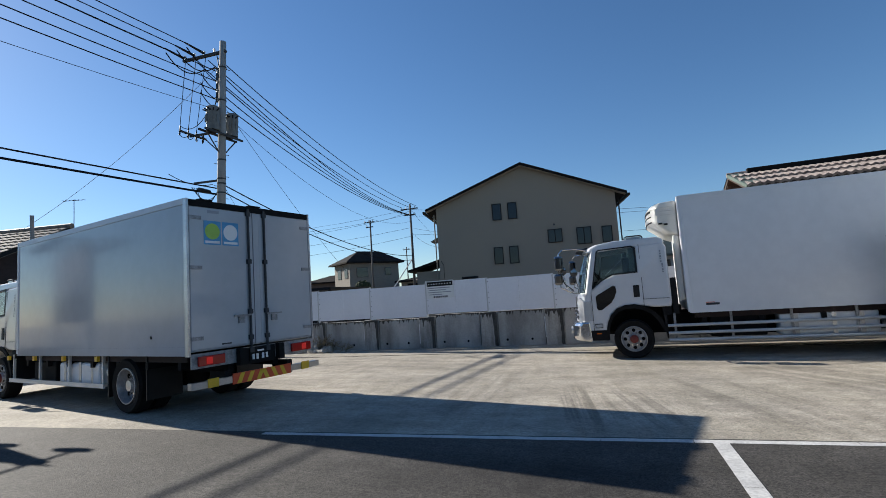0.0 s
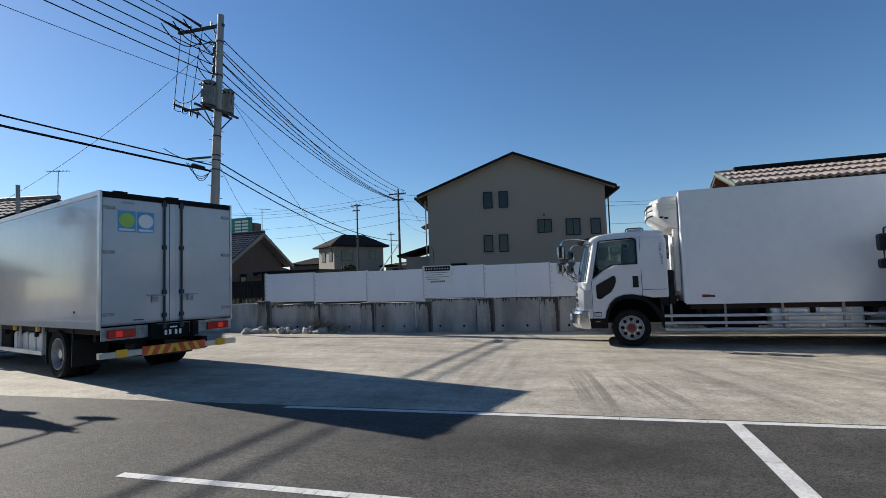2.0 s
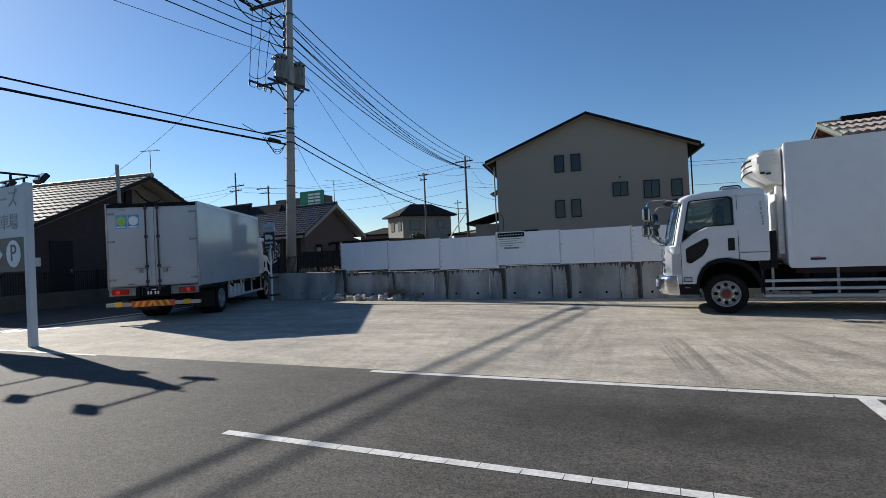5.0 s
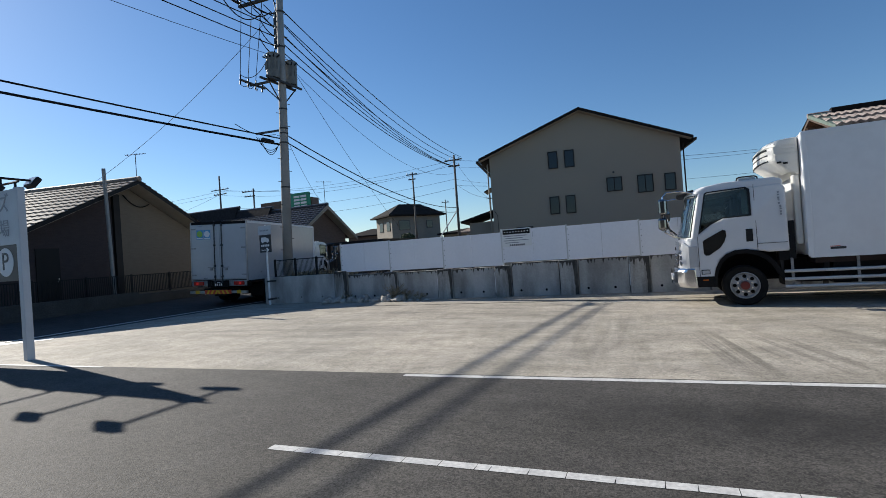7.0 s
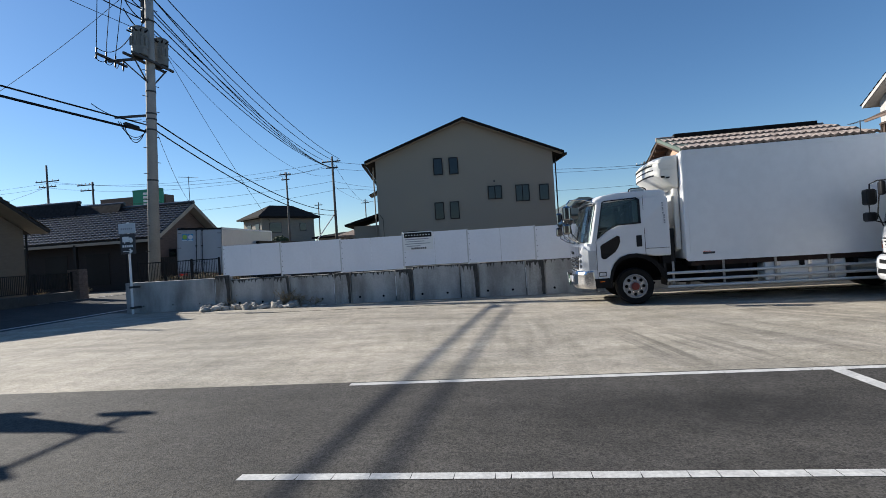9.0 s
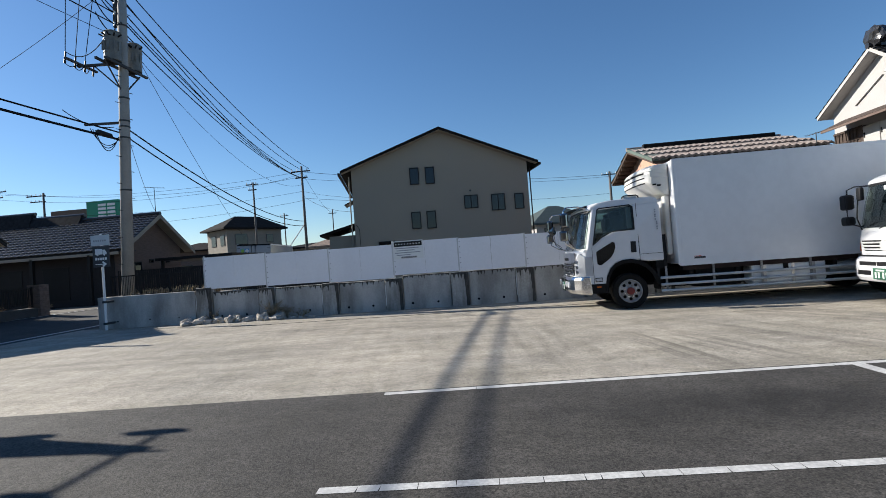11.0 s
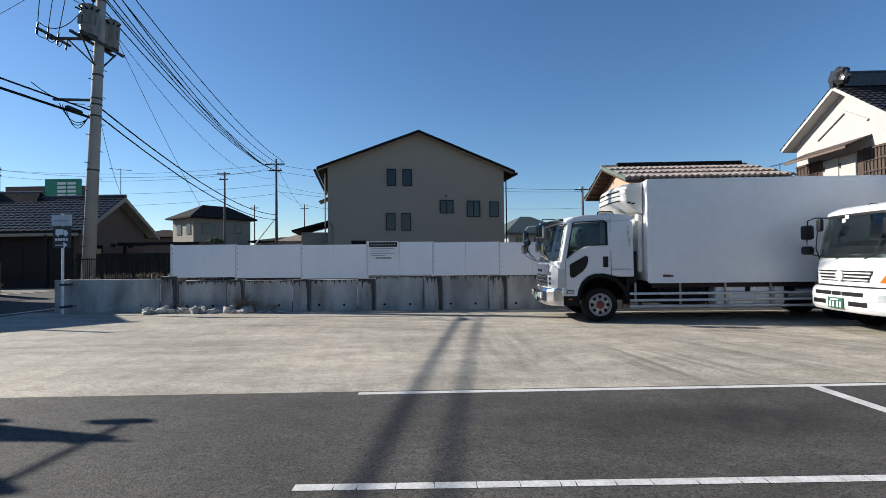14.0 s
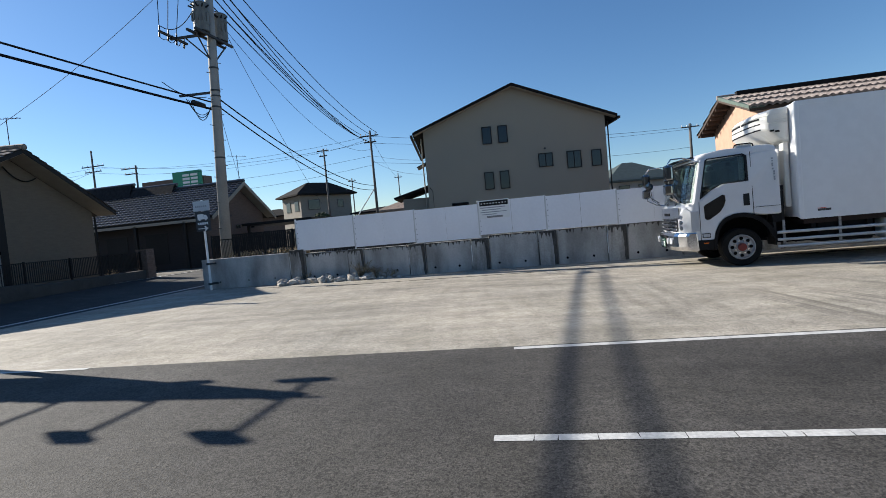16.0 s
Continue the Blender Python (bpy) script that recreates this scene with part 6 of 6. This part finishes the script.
            part("sticker_disc", add_cyl(B(), (x + 0.132, -0.0266, zt - 0.43), (x + 0.132, -0.029, zt - 0.43), 0.115, seg=24), M_LIME if mm is M_LIME else M_CREAMLT, st)
            part("sticker_bar", box_bm(x + 0.02, x + 0.245, -0.029, -0.0268, zt - 0.60, zt - 0.565), M_CREAMLT, st)
        part("label_bar", box_bm(-0.62, -0.46, -0.026, -0.0225, zb + 0.06, zb + 0.08), M_SIGND, body)
        part("label_bar", box_bm(-0.80, -0.62, -0.026, -0.0225, zt - 0.17, zt - 0.13), M_SIGNG, body)
        for s in (-1, 1):
            part("drain_cap", add_cyl(B(), (s * w, 0.9, zb + 0.22), (s * (w + 0.008), 0.9, zb + 0.22), 0.022, seg=10), M_DARK, body)
        for x in (-0.82, 0.0):
            part("roof_clearance_lamp", box_bm(x - 0.1, x + 0.1, -0.03, 0.06, zt + 0.002, zt + 0.022), M_FRAME, body)
    else:
        part("maker_badge", box_bm(-w - 0.006, -w - 0.0005, L - 0.52, L - 0.30, zb + 0.09, zb + 0.13), M_SIGND, body)
        part("maker_badge", box_bm(-w - 0.006, -w - 0.0005, L - 0.44, L - 0.30, zb + 0.135, zb + 0.146), M_ORANGE, body)
    if fridge:
        def nose_part(name, bm, material, parent=None, label="", bev=0.0):
            """A part of the unit, rounded in plan towards its sides."""
            for q in (-0.95, -0.85, -0.7, -0.5, -0.2, 0.2, 0.5, 0.7, 0.85, 0.95):
                bmesh.ops.bisect_plane(bm, geom=bm.verts[:] + bm.edges[:] + bm.faces[:], plane_co=(q * (w - 0.2), 0, 0), plane_no=(1, 0, 0))
            for v in bm.verts:
                q = min(1.0, abs(v.co.x) / (w - 0.2))
                v.co.y = L + (v.co.y - L) * (1 - 0.12 * q ** 2 - 0.22 * q ** 8)
            return part(name, bm, material, parent, label, bev)

        fu = nose_part("fridge_unit", add_prism(B(), [(L + 0.015, zt - 0.03), (L + 0.44, zt - 0.05), (L + 0.52, zt - 0.11), (L + 0.55, zt - 0.27), (L + 0.56, zt - 0.42), (L + 0.22, zt - 0.66), (L + 0.015, zt - 0.72)], 0, -w + 0.2, w - 0.2), M_CREAM, t, "cream fridge unit over the cab", bev=0.06)
        for k in range(3):
            nose_part("louvre", add_box(B(), -w + 0.192, w - 0.192, L + 0.06, L + 0.545, zt - 0.17 - k * 0.075, zt - 0.145 - k * 0.075), M_CREAM, fu, bev=0.006)
        nose_part("grille_slot", box_bm(-w + 0.35, -0.05, L + 0.54, L + 0.556, zt - 0.215, zt - 0.185), M_TRIM, fu)
        nose_part("grille_slot", box_bm(0.05, w - 0.35, L + 0.54, L + 0.556, zt - 0.215, zt - 0.185), M_TRIM, fu)
        for z in (0.29, 0.40):
            nose_part("grille_slot", box_bm(-w + 0.32, w - 0.32, L + 0.53, L + 0.556, zt - z - 0.025, zt - z), M_TRIM, fu)
        for k in range(2):
            nose_part("side_slot", box_bm(-w + 0.185, -w + 0.199, L + 0.28 + k * 0.14, L + 0.39 + k * 0.14, zt - 0.50 + k * 0.02, zt - 0.465 + k * 0.02), M_TRIM, fu)
        nose_part("yellow_panel", box_bm(-w + 0.186, -w + 0.1985, L + 0.46, L + 0.59, zt - 0.30, zt - 0.17), M_CREAM, fu)
        part("hose_cover", box_bm(-w + 0.25, -w + 0.45, L + 0.013, L + 0.12, zb + 0.2, zt - 0.7), M_CREAM, fu, bev=0.03)
        part("intake_duct", box_bm(-w + 0.3, -w + 0.5, L + 0.14, L + 0.24, 0.8, 1.5), M_DARK, t)
    cab(t, y0, y1, w, yf, front)
    return t, wh


# parked lorries and the one that drives off
lorry(pose(8.5, 11.97, 0, 0, 0, 90), "white refrigerated box lorry parked along the wall", 6.17, 1.1, 0.86, 3.02, 1.9, 'chrome', 'rails', True, False)
lorry(pose(13.30, 8.82, 0, 0, 0, 86), "white refrigerated lorry with amber corner lamps, parked", 6.0, 1.06, 0.88, 3.0, 1.8, 'white', 'rails', True, False)
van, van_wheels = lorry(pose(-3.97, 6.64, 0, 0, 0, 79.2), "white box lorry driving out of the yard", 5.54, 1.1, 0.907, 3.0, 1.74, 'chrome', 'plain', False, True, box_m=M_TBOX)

VAN = [  # seconds, x, y, heading
    (0.0, -3.97, 6.64, 79.2), (0.5, -4.58, 6.60, 78.4), (1.0, -5.13, 6.65, 77.3), (1.5, -5.66, 6.74, 76.0), (2.0, -6.10, 6.80, 74.4), (2.5, -6.62, 6.88, 72.6),
    (3.0, -7.30, 6.99, 69.2), (3.5, -8.20, 7.18, 63.5), (4.0, -9.22, 7.43, 52.5), (4.6, -10.55, 7.95, 38.0), (5.3, -12.0, 8.9, 27.0), (6.3, -13.62, 11.0, 18.0), (7.0, -14.75, 13.4, 14.0), (8.0, -15.78, 17.6, 8.0),
    (9.0, -16.15, 21.8, 4.5), (10.0, -16.45, 26.6, 5.0), (11.5, -17.7, 35.2, 9.0), (13.0, -19.4, 45.0, 11.0), (16.0, -23.6, 66.0, 11.5)]


def motions():
    rows, spin, way = [], [], 0.0
    for k, (t, x, y, h) in enumerate(VAN):
        c, s = math.cos(radians(h)), math.sin(radians(h))
        over = max(0.0, -14.15 - (x - s * 3.0))
        tilt = min(1.0, over / 1.6)
        rows.append((t, pose(x, y, 0.0495 * over, 0, 2.83 * tilt, h)))
    walk(van, rows)
    # the wheels turn in steps of less than a quarter turn
    xs = np.array([[t, x, y] for t, x, y, _ in VAN])
    dist = np.r_[0, np.cumsum(np.hypot(*np.diff(xs[:, 1:], axis=0).T))]
    n = int(dist[-1] / 0.41 / radians(80)) + 1
    fine = np.linspace(0, dist[-1], n)
    times = np.interp(fine, dist, xs[:, 0])
    keep, last = [], -1
    for t, d in zip(times, fine):
        f = frame(t)
        if f > last:
            keep.append((t, d))
            last = f
    for wh in van_wheels:
        base = wh.matrix_basis.copy()
        walk(wh, [(t, base @ Matrix.Rotation(-d / 0.41, 4, 'X')) for t, d in keep])


motions()
